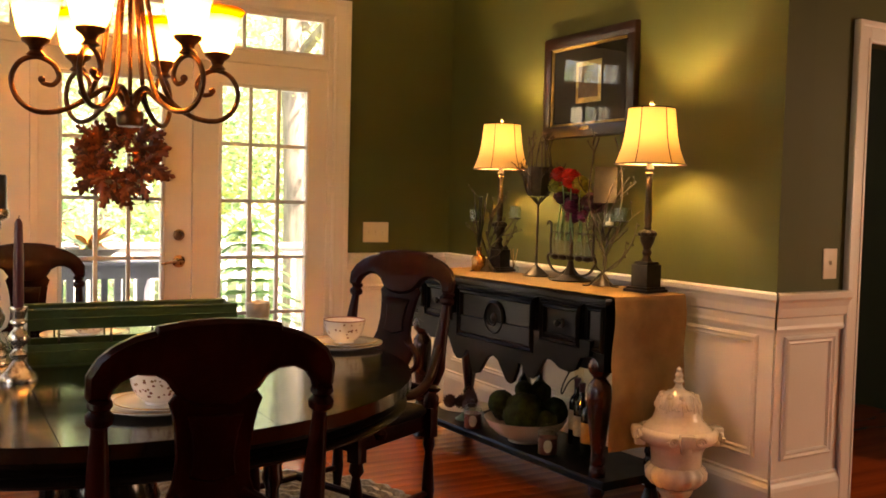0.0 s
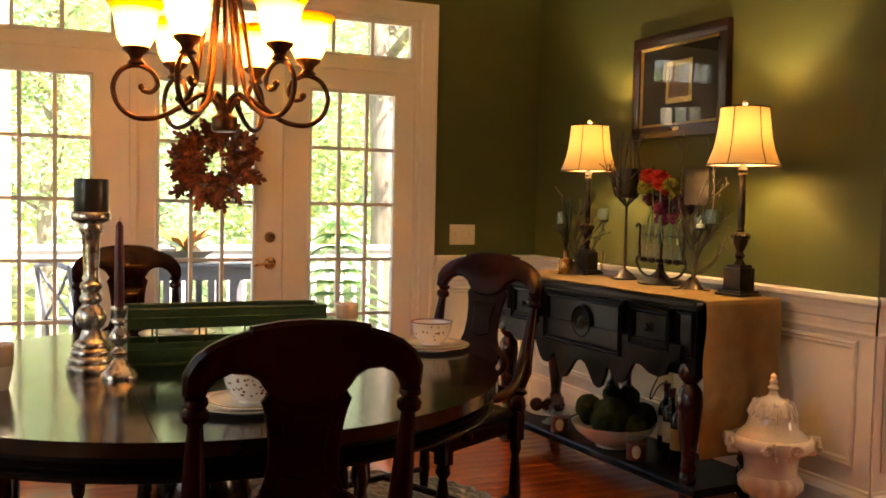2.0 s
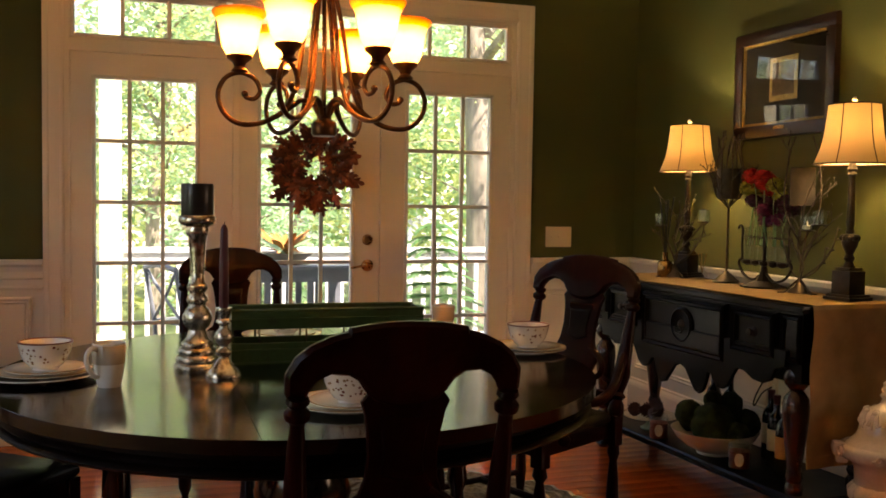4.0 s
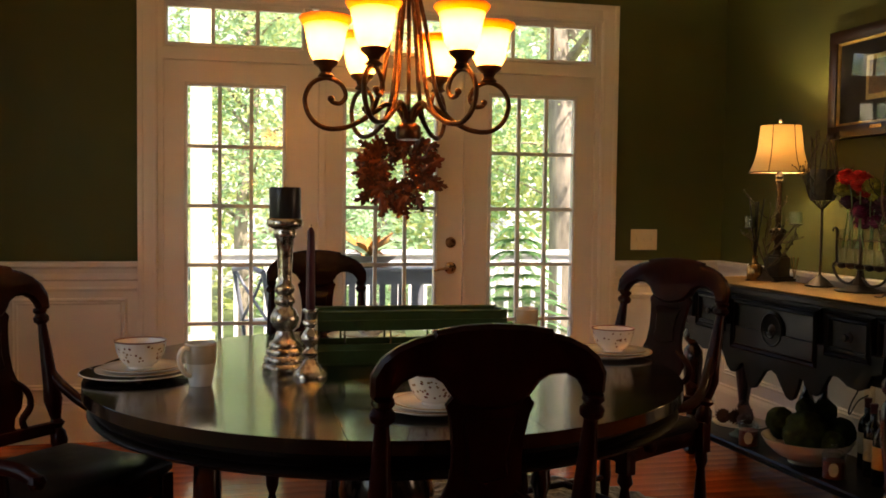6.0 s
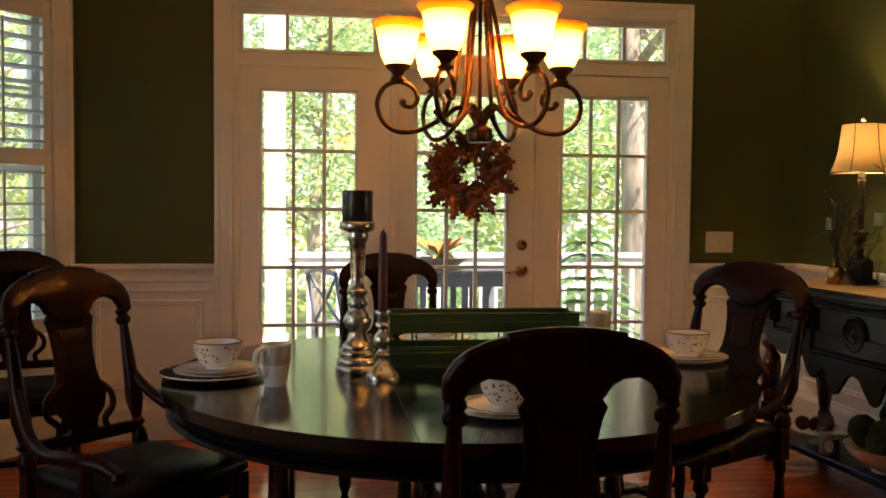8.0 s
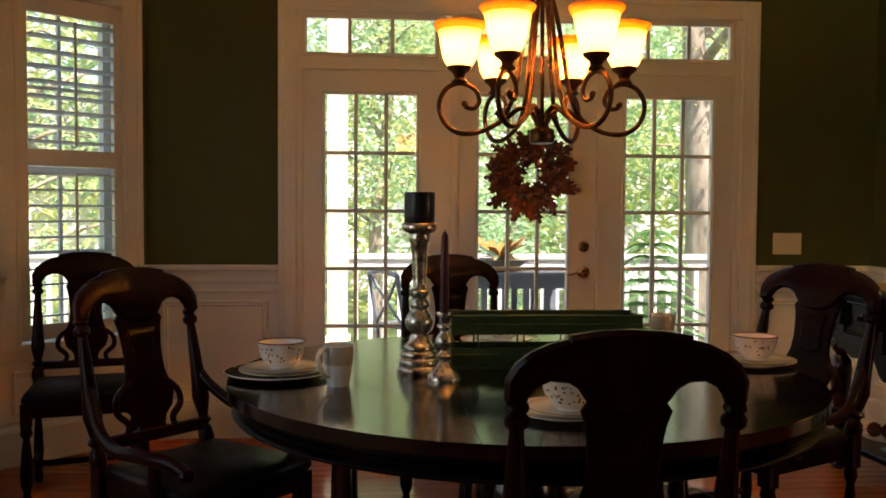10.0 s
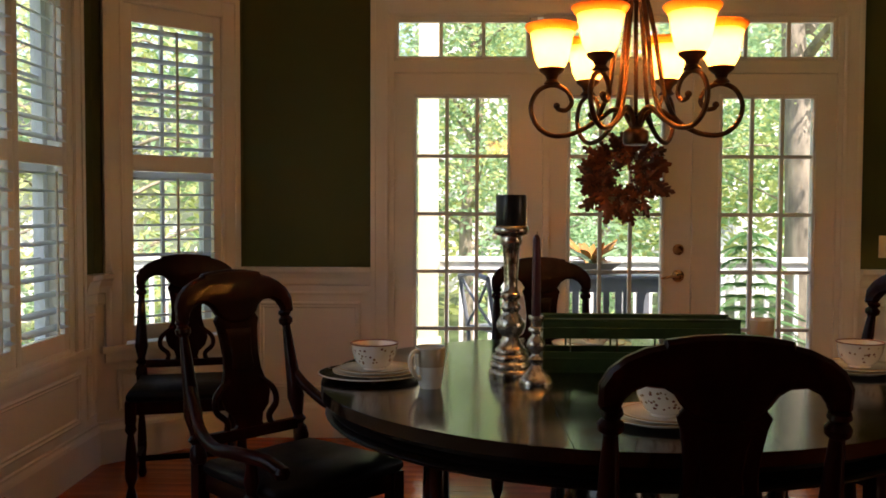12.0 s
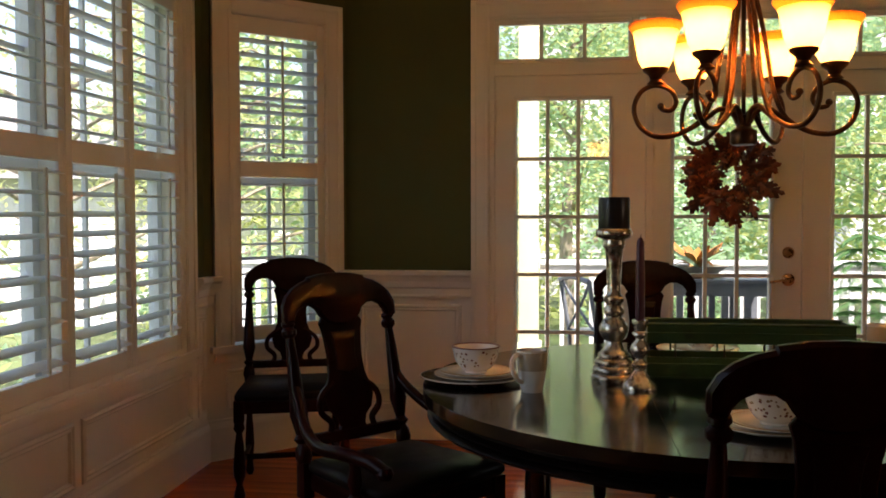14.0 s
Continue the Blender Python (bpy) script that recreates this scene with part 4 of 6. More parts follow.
for i in range(6):
    a = math.tau * i / 6 + radians(-3.5)
    rot = Matrix.Rotation(a, 4, "Z")
    bm = tube(bmn(), smooth_path(arm_pts, 5), 0.0085, 10, 0.0072)
    bmesh.ops.create_icosphere(bm, subdivisions=2, radius=0.011, matrix=Matrix.Translation((0.242, 0, 0.119)))
    ar = part("arm", bm, BRONZE, ch)
    ar.matrix_local = rot
    q = part("sweep", tube(bmn(), smooth_path(sweep_pts, 5), 0.0075, 10), BRONZE, ar)
    q = part("candle_cup", lathe(bmn(), [(0.010, 0.18), (0.026, 0.188), (0.016, 0.20), (0.021, 0.212), (0.038, 0.226), (0.040, 0.234), (0.0, 0.236)], 22, Matrix.Translation((0.258, 0, 0))), BRONZE, ar)
    prof = [(0.030, 0.236), (0.042, 0.241), (0.052, 0.262), (0.059, 0.30), (0.066, 0.337), (0.070, 0.345), (0.064, 0.345), (0.056, 0.30), (0.049, 0.264), (0.038, 0.246), (0.028, 0.240)]
    sh = part("shade", lathe(bmn(), prof, 32, Matrix.Translation((0.258, 0, 0))), FROST, ar, "flared amber frosted glass shade", smooth=180)
    sh = part("shade_rim", lathe(bmn(), [(0.067, 0.342), (0.076, 0.354), (0.082, 0.362), (0.0835, 0.367), (0.080, 0.370), (0.073, 0.358), (0.064, 0.345), (0.067, 0.342)], 32, Matrix.Translation((0.258, 0, 0))), AMBERRIM, ar, "flared orange glass lip", smooth=180)
    bb = part("bulb", lathe(bmn(), [(0.010, 0.236), (0.012, 0.246), (0.018, 0.258), (0.019, 0.270), (0.012, 0.284), (0.0, 0.288)], 16, Matrix.Translation((0.258, 0, 0))), BULB, ar, "glowing light bulb", smooth=180)
    p = SWAY @ rot @ Vector((0.258, 0, 0.316))
    lamp("chandelier_bulb", "POINT", pose(CX + p.x, CY + p.y, CZ + p.z), 4.6, (1.0, 0.54, 0.205), radius=0.05)


# ---------------- sideboard ----------------
SBX, SBY, SBL, SBD, SBZ = 2.692, 4.53, 1.555, 0.44, 0.90
M_SB = pose(SBX, SBY, 0, 0, 0, -86)
sb = thing("sideboard", M_SB, "black rubbed wooden sideboard with drawers, scalloped apron and turned legs", "sideboard")
part("top", slab(bmn(), [(-0.01, 0.0), (SBL + 0.01, 0.0), (SBL + 0.01, -SBD - 0.012), (-0.01, -SBD - 0.012)], SBZ - 0.028, SBZ, None, 0.006), BLACKW, sb)
part("case", quick_box(0.02, SBL - 0.02, -SBD + 0.02, -0.01, 0.60, SBZ - 0.028), BLACKW, sb, smooth=0)
# scalloped front apron
half = [(0.0, 0.56), (0.04, 0.545), (0.08, 0.495), (0.11, 0.46), (0.14, 0.452), (0.165, 0.468), (0.185, 0.51), (0.20, 0.556), (0.218, 0.552), (0.24, 0.522), (0.27, 0.503), (0.30, 0.503), (0.33, 0.525), (0.355, 0.565), (0.38, 0.60), (0.41, 0.61), (0.44, 0.598), (0.48, 0.578), (0.54, 0.572), (0.585, 0.59), (0.61, 0.64), (0.67, 0.655)]
half[-1] = (0.665, 0.655)
outl = [(-x, z) for x, z in reversed(half)] + half[1:] + [(0.67, 0.72), (-0.67, 0.72)]
bm = slab(bmn(), [(x + 0.80, z) for x, z in outl], 0.0, 0.018, Matrix.Translation((0, -SBD + 0.02, 0)) @ UPRIGHT, 0.002)
part("apron", bm, BLACKW, sb, "scalloped apron")
eo = [(-0.17, 0.66), (-0.18, 0.60), (-0.10, 0.585), (0.0, 0.56), (0.10, 0.585), (0.18, 0.60), (0.17, 0.66), (0.17, 0.72), (-0.17, 0.72)]
for x in (0.02, SBL - 0.032):
    bm = slab(bmn(), eo, 0, 0.012, Matrix.Translation((x, -SBD / 2, 0)) @ Matrix.Rotation(radians(90), 4, "Z") @ UPRIGHT, 0)
    part("end_apron", bm, BLACKW, sb)


def drawer(x0, x1, z0, z1, big):
    f = -SBD + 0.02
    d = part("drawer", quick_box(x0, x1, f - 0.008, f + 0.002, z0, z1, bevel=0.002), BLACKW, sb, smooth=0)
    bm = moulding(bmn(), x0 + 0.004, x1 - 0.004, z0 + 0.004, z1 - 0.004, 0.034, 0.020)
    q = part("drawer_moulding", bm, BLACKW, d, smooth=0)
    q.matrix_local = pose(0, f - 0.008, 0)
    cx, cz = (x0 + x1) / 2, (z0 + z1) / 2
    turn = Matrix.Translation((cx, f - 0.008, cz)) @ Matrix.Rotation(radians(90), 4, "X")
    if big:
        part("medallion", lathe(bmn(), [(0.080, 0), (0.080, 0.008), (0.070, 0.014), (0.060, 0.008), (0.056, 0.006), (0.0, 0.006)], 36, turn), BLACKW, d, "round raised medallion")
        bm = lathe(bmn(), [(0.024, 0.006), (0.020, 0.012), (0.010, 0.016), (0.0, 0.022)], 16, turn)
        pts = [(cx + 0.03 * math.sin(t), f - 0.03, cz - 0.016 - 0.028 * math.cos(t) * 0.7) for t in [math.pi * 1.15 * k / 10 - 1.8 for k in range(11)]]
        tube(bm, pts, 0.005)
        part("ring_pull", bm, IRON, d, "dark iron ring pull")
    else:
        part("knob", lathe(bmn(), [(0.020, 0), (0.018, 0.004), (0.008, 0.008), (0.008, 0.016), (0.016, 0.022), (0.014, 0.03), (0.0, 0.034)], 16, turn), IRON, d, "dark iron knob")


drawer(0.495, 1.105, 0.61, 0.862, True)
drawer(1.138, 1.408, 0.675, 0.862, False)
drawer(0.192, 0.462, 0.675, 0.862, False)
for a in (0.05, 1.42):
    q = part("pilaster_panel", moulding(bmn(), a, a + 0.108, 0.675, 0.862, 0.022, 0.012), BLACKW, sb, smooth=0)
    q.matrix_local = pose(0, -SBD + 0.02, 0)
LEG = [(0.024, 0.0), (0.040, 0.02), (0.030, 0.05), (0.024, 0.07), (0.034, 0.09), (0.034, 0.11), (0.034, 0.175), (0.034, 0.19), (0.026, 0.205), (0.034, 0.225), (0.026, 0.25), (0.030, 0.28), (0.045, 0.40), (0.052, 0.48), (0.048, 0.535), (0.026, 0.565), (0.046, 0.59), (0.052, 0.62), (0.040, 0.65), (0.034, 0.665), (0.034, 0.70)]
for x in (0.085, SBL - 0.085):
    for y in (-SBD + 0.06, -0.07):
        part("leg", lathe(bmn(), LEG, 22, Matrix.Translation((x, y, 0))), LEGW, sb, "turned dark red wooden leg")
part("shelf", slab(bmn(), [(0.0, -0.01), (SBL, -0.01), (SBL, -SBD + 0.015), (0.0, -SBD + 0.015)], 0.125, 0.16, None, 0.008), BLACKW, sb, "lower shelf")

# cloth runner: lies on the top and falls over the near end
rn = thing("table_runner", M_SB, "plain tan woven runner lying over the sideboard", "runner")
path = [(0.03 + (SBL - 0.02) * k / 30, SBZ + 0.006) for k in range(31)]
path += [(SBL + 0.016, SBZ + 0.004), (SBL + 0.021, SBZ - 0.012)] + [(SBL + 0.022 + 0.006 * math.sin(k * 0.9), SBZ - 0.012 - 0.60 * k / 14) for k in range(1, 15)]


def runner_piece(first, last, half_t=0.0012, cols=14):
    """A stretch of the runner's cloth, with its thickness."""
    bm = bmn()
    layers = [[], []]
    for i in range(first, last + 1):
        x, z = path[i]
        p0, p1 = path[max(0, i - 1)], path[min(len(path) - 1, i + 1)]
        d = Vector((p1[0] - p0[0], p1[1] - p0[1])).normalized()
        hang = max(0, i - 32)
        for side, lay in ((1, layers[0]), (-1, layers[1])):
            row = []
            for j in range(cols + 1):
                y = -0.012 - (SBD - 0.042) * j / cols
                wave = 0.004 * math.sin(j * 1.1 + 0.5) * min(1, hang / 6)
                row.append(bm.verts.new((x + wave - side * d.y * half_t, y - 0.012 * hang / 14 * (j / cols - 0.2), z + side * d.x * half_t)))
            lay.append(row)
    for lay in layers:
        for a, b in zip(lay, lay[1:]):
            for j in range(cols):
                bm.faces.new((a[j], a[j + 1], b[j + 1], b[j]))
    top_, under = layers
    for j in range(cols):
        for e in (0, -1):
            bm.faces.new((top_[e][j], top_[e][j + 1], under[e][j + 1], under[e][j]))
    for i in range(last - first):
        for e in (0, -1):
            bm.faces.new((top_[i][e], top_[i + 1][e], under[i + 1][e], under[i][e]))
    return bm


part("flat_cloth", runner_piece(0, 32), BURLAP, rn, smooth=50)
part("hanging_end", runner_piece(32, 45), BURLAP, rn, "end falling over the sideboard", smooth=50)
part("hem", runner_piece(45, 46, 0.0026), BURLAP, rn, smooth=50)


# table lamps
def table_lamp(x, y, rot):
    z = SBZ + 0.0085
    t_ = thing("table_lamp", pose(x, y, z, 0, 0, rot), "lit bronze buffet lamp with a bell-shaped cream shade", "lamp", "pair of buffet lamps")
    bm = bmn()
    for a, b, c in ((0.066, 0.0, 0.012), (0.058, 0.012, 0.022), (0.044, 0.022, 0.115), (0.036, 0.115, 0.128)):
        box(bm, -a, a, -a, a, b, c, bevel=0.003)
    part("base", bm, IRON, t_)
    part("column", lathe(bmn(), [(0.026, 0.125), (0.014, 0.15), (0.022, 0.165), (0.014, 0.18), (0.030, 0.215), (0.032, 0.23), (0.024, 0.25), (0.012, 0.26), (0.018, 0.27), (0.013, 0.28), (0.017, 0.30), (0.013, 0.48), (0.013, 0.49), (0.02, 0.495), (0.014, 0.505), (0.021, 0.515), (0.014, 0.53), (0.009, 0.56)], 20), IRON, t_)
    part("gadroon", lathe(bmn(), [(0.020, 0.226), (0.036, 0.236), (0.038, 0.248), (0.030, 0.258), (0.014, 0.262)], 48, None, 12, 0.07), IRON, t_)
    hs = [(0.146, 0.535), (0.136, 0.56), (0.121, 0.60), (0.110, 0.65), (0.104, 0.70), (0.099, 0.745), (0.097, 0.768)]
    bm = bmn()
    seg = 40
    rings = [[bm.verts.new((r * math.cos(math.tau * k / seg), r * math.sin(math.tau * k / seg), h)) for k in range(seg)] for r, h in hs]
    for p, q in zip(rings, rings[1:]):
        for k in range(seg):
            bm.faces.new((p[k], p[(k + 1) % seg], q[(k + 1) % seg], q[k]))
    sh = part("shade", bm, SHADE, t_, "cream cloth bell shade", smooth=180)
    for k in range(6):
        a = math.tau * k / 6 + 0.3
        part("seam", tube(bmn(), [((r + 0.001) * math.cos(a), (r + 0.001) * math.sin(a), h) for r, h in hs], 0.0018, 6), LEATHER, sh)
    for r, h in (hs[0], hs[-1]):
        part("trim_band", tube(bmn(), [((r + 0.0005) * math.cos(math.tau * k / 40), (r + 0.0005) * math.sin(math.tau * k / 40), h) for k in range(41)], 0.003, 6), CHERRY, sh)
    part("harp", tube(bmn(), smooth_path([(0.0, 0, 0.55), (0.035, 0, 0.60), (0.04, 0, 0.68), (0.0, 0, 0.765)]), 0.002, 6), BRASS, t_)
    part("spider", tube(bmn(), [(-0.102, 0, 0.765), (0.102, 0, 0.765)], 0.0016, 6), BRASS, t_)
    part("finial", lathe(bmn(), [(0.006, 0.765), (0.012, 0.772), (0.008, 0.778), (0.013, 0.788), (0.010, 0.798), (0.0, 0.802)], 16), CHROME, t_, "small polished finial")
    part("bulb", lathe(bmn(), [(0.012, 0.56), (0.014, 0.58), (0.028, 0.61), (0.029, 0.63), (0.016, 0.655), (0.0, 0.66)], 16), BULB, t_, "glowing light bulb", smooth=180)
    lamp("lamp_bulb", "POINT", pose(x, y, z + 0.675), 4.3, (1.0, 0.88, 0.52), radius=0.022)


table_lamp(2.672, 3.075, 8)
table_lamp(2.655, 4.215, 20)


# twig candle stands, flower rack and bottles on the runner
def twig(bm, rnd, p, d, length, r, depth=0):
    pts = [Vector(p)]
    d = Vector(d).normalized()
    for k in range(5):
        d = (d + Vector((rnd.uniform(-0.25, 0.25), rnd.uniform(-0.25, 0.25), rnd.uniform(-0.05, 0.2)))).normalized()
        pts.append(pts[-1] + d * length / 5)
    tube(bm, pts, r, 6, r * 0.5)
    if depth < 1:
        for k in (2, 3, 4):
            twig(bm, rnd, pts[k], d + Vector((rnd.uniform(-0.9, 0.9), rnd.uniform(-0.9, 0.9), 0.3)), length * 0.32, r * 0.6, depth + 1)
    else:
        bmesh.ops.create_icosphere(bm, subdivisions=1, radius=r * 1.9, matrix=Matrix.Translation(pts[-1]) @ Matrix.Diagonal((1, 1, 1.6, 1)))


def glass_cup(parent, p, candle=False):
    m = Matrix.Translation(p)
    c = part("glass_cup", lathe(bmn(), [(0.026, 0.0), (0.029, 0.0), (0.031, 0.058), (0.029, 0.058), (0.027, 0.004), (0.0, 0.004)], 20, m), CLEAR, parent, "clear glass votive cup", smooth=60)
    c.visible_shadow = False
    part("cup_plate", lathe(bmn(), [(0.0, -0.006), (0.03, -0.005), (0.034, -0.001), (0.0, 0.0)], 18, m), IRON, parent)
    if candle:
        part("tea_light", lathe(bmn(), [(0.018, 0.004), (0.018, 0.018), (0.004, 0.02), (0.003, 0.035), (0.0, 0.04)], 14, m), FLAME, parent, "small ivory tea light")


def cage_stand(x, y, seed):
    """A cone foot, a stem and a twig cage that holds a lantern cylinder."""
    s = thing("candle_stand", pose(x, y, SBZ + 0.0085), "tall dark iron twig candle stand holding a mottled hurricane", "candle stand", "twig stands")
    rnd = random.Random(seed)
    part("foot", lathe(bmn(), [(0.062, 0.0), (0.064, 0.006), (0.05, 0.016), (0.03, 0.035), (0.012, 0.048), (0.008, 0.055)], 12), TWIGM, s)
    part("stem", tube(bmn(), [(0, 0, 0.05), (0, 0, 0.37)], 0.006), TWIGM, s)
    part("hurricane", lathe(bmn(), [(0.0, 0.395), (0.052, 0.397), (0.054, 0.40), (0.056, 0.54), (0.053, 0.54), (0.051, 0.40), (0.0, 0.40)], 24), CUPM, s, "mottled grey-brown hurricane cup", smooth=60)
    for i in range(8):
        a = math.tau * i / 8 + 0.4
        cx, cy = math.cos(a), math.sin(a)
        bm = bmn()
        pts = smooth_path([(0, 0, 0.355), (0.03 * cx, 0.03 * cy, 0.385), (0.063 * cx, 0.063 * cy, 0.43), (0.064 * cx, 0.064 * cy, 0.55), (0.04 * cx + rnd.uniform(-.02, .02), 0.04 * cy + rnd.uniform(-.02, .02), 0.64 + rnd.uniform(0, .08))], 4)
        tube(bm, pts, 0.0042, 6, 0.0025)
        twig(bm, rnd, pts[10], (cx, cy, 0.8), 0.09, 0.003)
        twig(bm, rnd, pts[6], (cx, -cy, 0.9), 0.10, 0.0028)
        twig(bm, rnd, pts[-3], (cx * 0.2, cy * 0.2, 1), 0.08, 0.003)
        part("twig", bm, TWIGM, s)


cage_stand(2.665, 3.88, 5)


def tree_stand(x, y, seed, h, cups, screen=False):
    """Bird-foot base and branching twigs with votive cups."""
    s = thing("candle_tree", pose(x, y, SBZ + 0.0085, 0, 0, -118.7), "branching dark twig candle holder with clear glass cups", "candle holder", "twig stands")
    rnd = random.Random(seed)
    for i in range(3):
        a = math.tau * i / 3 + 0.6
        bm = bmn()
        e = Vector((0.06 * math.cos(a), 0.06 * math.sin(a), 0.004))
        tube(bm, smooth_path([(0, 0, 0.06), (0.02 * math.cos(a), 0.02 * math.sin(a), 0.045), e]), 0.006, 6, 0.004)
        for k in (-0.6, 0, 0.6):
            tube(bm, [e, e + Vector((0.03 * math.cos(a + k), 0.03 * math.sin(a + k), -0.001))], 0.003, 6, 0.002)
        part("claw_foot", bm, TWIGM, s)
    part("foot_cone", lathe(bmn(), [(0.05, 0.004), (0.045, 0.012), (0.02, 0.03), (0.008, 0.055)], 10), TWIGM, s)
    bm = tube(bmn(), smooth_path([(0, 0, 0.05), (0.012, 0.01, 0.12), (-0.008, -0.01, 0.2), (0.0, 0.0, h * 0.62)]), 0.005, 8, 0.003)
    part("trunk", bm, TWIGM, s)
    for i, (dx, dy, z) in enumerate(cups):
        bm = tube(bmn(), smooth_path([(0, 0, 0.09 + 0.02 * i), (dx * 0.5, dy * 0.5, 0.06 + z * 0.45), (dx, dy, z - 0.006)]), 0.0045, 6, 0.0035)
        twig(bm, rnd, (dx * 0.5, dy * 0.5, 0.06 + z * 0.45), (-dx, dy * 2, 0.05), 0.10, 0.003)
        part("branch", bm, TWIGM, s)
        glass_cup(s, (dx, dy, z), candle=(i == 0 and screen))
    for i in range(7):
        bm = bmn()
        a = rnd.uniform(0, math.tau)
        twig(bm, rnd, (0.0, 0.0, 0.13 + 0.03 * i), (math.cos(a) * 0.7, math.sin(a) * 0.7, 0.8), h * 0.46, 0.0032)
        part("branch", bm, TWIGM, s)
    for k, (dy, z1) in enumerate(((0.145, 0.285), (-0.085, 0.31), (0.10, 0.20))):
        pts = smooth_path([(0, 0, 0.06), (0.01 * k, dy * 0.45, 0.10), (0.015, dy * 0.85, z1 * 0.7), (0.0, dy, z1)])
        bm = tube(bmn(), pts, 0.0038, 6, 0.0022)
        for p in pts[8::3]:
            bmesh.ops.create_icosphere(bm, subdivisions=1, radius=0.006, matrix=Matrix.Translation(p + Vector((0.006, 0.008, 0.003))))
        part("budded_branch", bm, TWIGM, s)
    if screen:
        sc = part("mica_screen", quick_box(-0.004, 0.004, -0.05, 0.05, 0.37, 0.53, bevel=0.002), CUPM, s, "square mottled screen behind the cups")
        for k in (-1, 1):
            bm = tube(bmn(), smooth_path([(0, 0, 0.2), (0, 0.07 * k, 0.36), (0, 0.06 * k, 0.56), (0.0, 0.035 * k, 0.66)]), 0.0045, 6, 0.003)
            twig(bm, rnd, (0, 0.06 * k, 0.54), (0, 0.1 * k, 1), 0.15, 0.003)
            twig(bm, rnd, (0, 0.065 * k, 0.40), (0, 1.0 * k, 0.7), 0.10, 0.003)
            part("branch", bm, TWIGM, s)


tree_stand(2.645, 3.33, 11, 0.52, [(0.0, 0.023, 0.268), (0.03, 0.066, 0.293)], True)
tree_stand(2.565, 4.18, 23, 0.34, [(0.0, -0.068, 0.262), (0.0, 0.137, 0.285)])

fr_ = thing("flower_rack", pose(2.675, 3.61, SBZ + 0.0085, 0, 0, 90) @ Matrix.Diagonal((1.2, 1.2, 1.04, 1)), "wrought iron rack of five glass tubes filled with flowers", "vase")
part("foot", lathe(bmn(), [(0.085, 0.0), (0.086, 0.006), (0.06, 0.014), (0.03, 0.028), (0.016, 0.06), (0.012, 0.09)], 8), IRON, fr_)
part("stem", tube(bmn(), [(0, 0, 0.06), (0, 0, 0.24)], 0.007), IRON, fr_)
part("bar", tube(bmn(), [(-0.135, 0, 0.215), (0.135, 0, 0.215)], 0.004), IRON, fr_)
part("bar", tube(bmn(), [(-0.13, 0, 0.112), (0.13, 0, 0.112)], 0.004), IRON, fr_)
for s in (-1, 1):
    part("scroll", tube(bmn(), smooth_path([(0.012 * s, 0, 0.06), (0.06 * s, 0, 0.03), (0.12 * s, 0, 0.045), (0.155 * s, 0, 0.09), (0.145 * s, 0, 0.115), (0.13 * s, 0, 0.10)]), 0.0055), IRON, fr_)
    part("scroll", tube(bmn(), smooth_path([(0.135 * s, 0, 0.112), (0.14 * s, 0, 0.18), (0.138 * s, 0, 0.25), (0.155 * s, 0, 0.265), (0.165 * s, 0, 0.25)]), 0.0045), IRON, fr_)
rnd = random.Random(3)
for i in range(5):
    x = -0.104 + 0.052 * i
    part("cup", lathe(bmn(), [(0.006, 0.09), (0.018, 0.098), (0.02, 0.112), (0.017, 0.112), (0.0, 0.1)], 14, Matrix.Translation((x, 0, 0))), IRON, fr_)
    q = part("glass_tube", lathe(bmn(), [(0.0, 0.10), (0.012, 0.104), (0.014, 0.12), (0.014, 0.255), (0.0165, 0.26), (0.0125, 0.255), (0.0125, 0.12), (0.0, 0.106)], 16, Matrix.Translation((x, 0, 0))), CLEAR, fr_, "clear glass tube with water", smooth=60)
    q.visible_shadow = False


def bloom(parent, p, r, material, label, petals, seed, open_=0.9):
    """A flower head of many small cupped petals over a ball."""
    rn_ = random.Random(seed)
    bm = bmn()
    for k in range(petals):
        u = 1 - (k + 0.5) / petals * 1.55
        a = k * 2.39996
        s_ = math.sqrt(max(0, 1 - u * u))
        n_ = Vector((s_ * math.cos(a), s_ * math.sin(a), u))
        t1 = n_.cross(Vector((0.1, 0.2, 1))).normalized()
        t2 = n_.cross(t1)
        w = r * rn_.uniform(0.22, 0.34)
        base = n_ * r * 0.55
        tip = n_ * r * rn_.uniform(0.9, 1.12) + t2 * r * rn_.uniform(-0.25, 0.1)
        c = n_ * r * 0.92
        vs = [bm.verts.new(Vector(p) + q) for q in (base, c + t1 * w, tip, c - t1 * w)]
        mid = bm.verts.new(Vector(p) + c * 0.93)
        for i in range(4):
            bm.faces.new((vs[i], vs[(i + 1) % 4], mid))
    bmesh.ops.create_icosphere(bm, subdivisions=2, radius=r * 0.72, matrix=Matrix.Translation(p))
    f = part("bloom", bm, material, parent, label, smooth=0)
    part("stalk", tube(bmn(), smooth_path([p, (p[0] * 0.8, p[1] * 0.5, p[2] - 0.08), (max(-0.104, min(0.104, p[0])), 0, 0.18)]), 0.0025, 6), FOLI, parent)
    return f


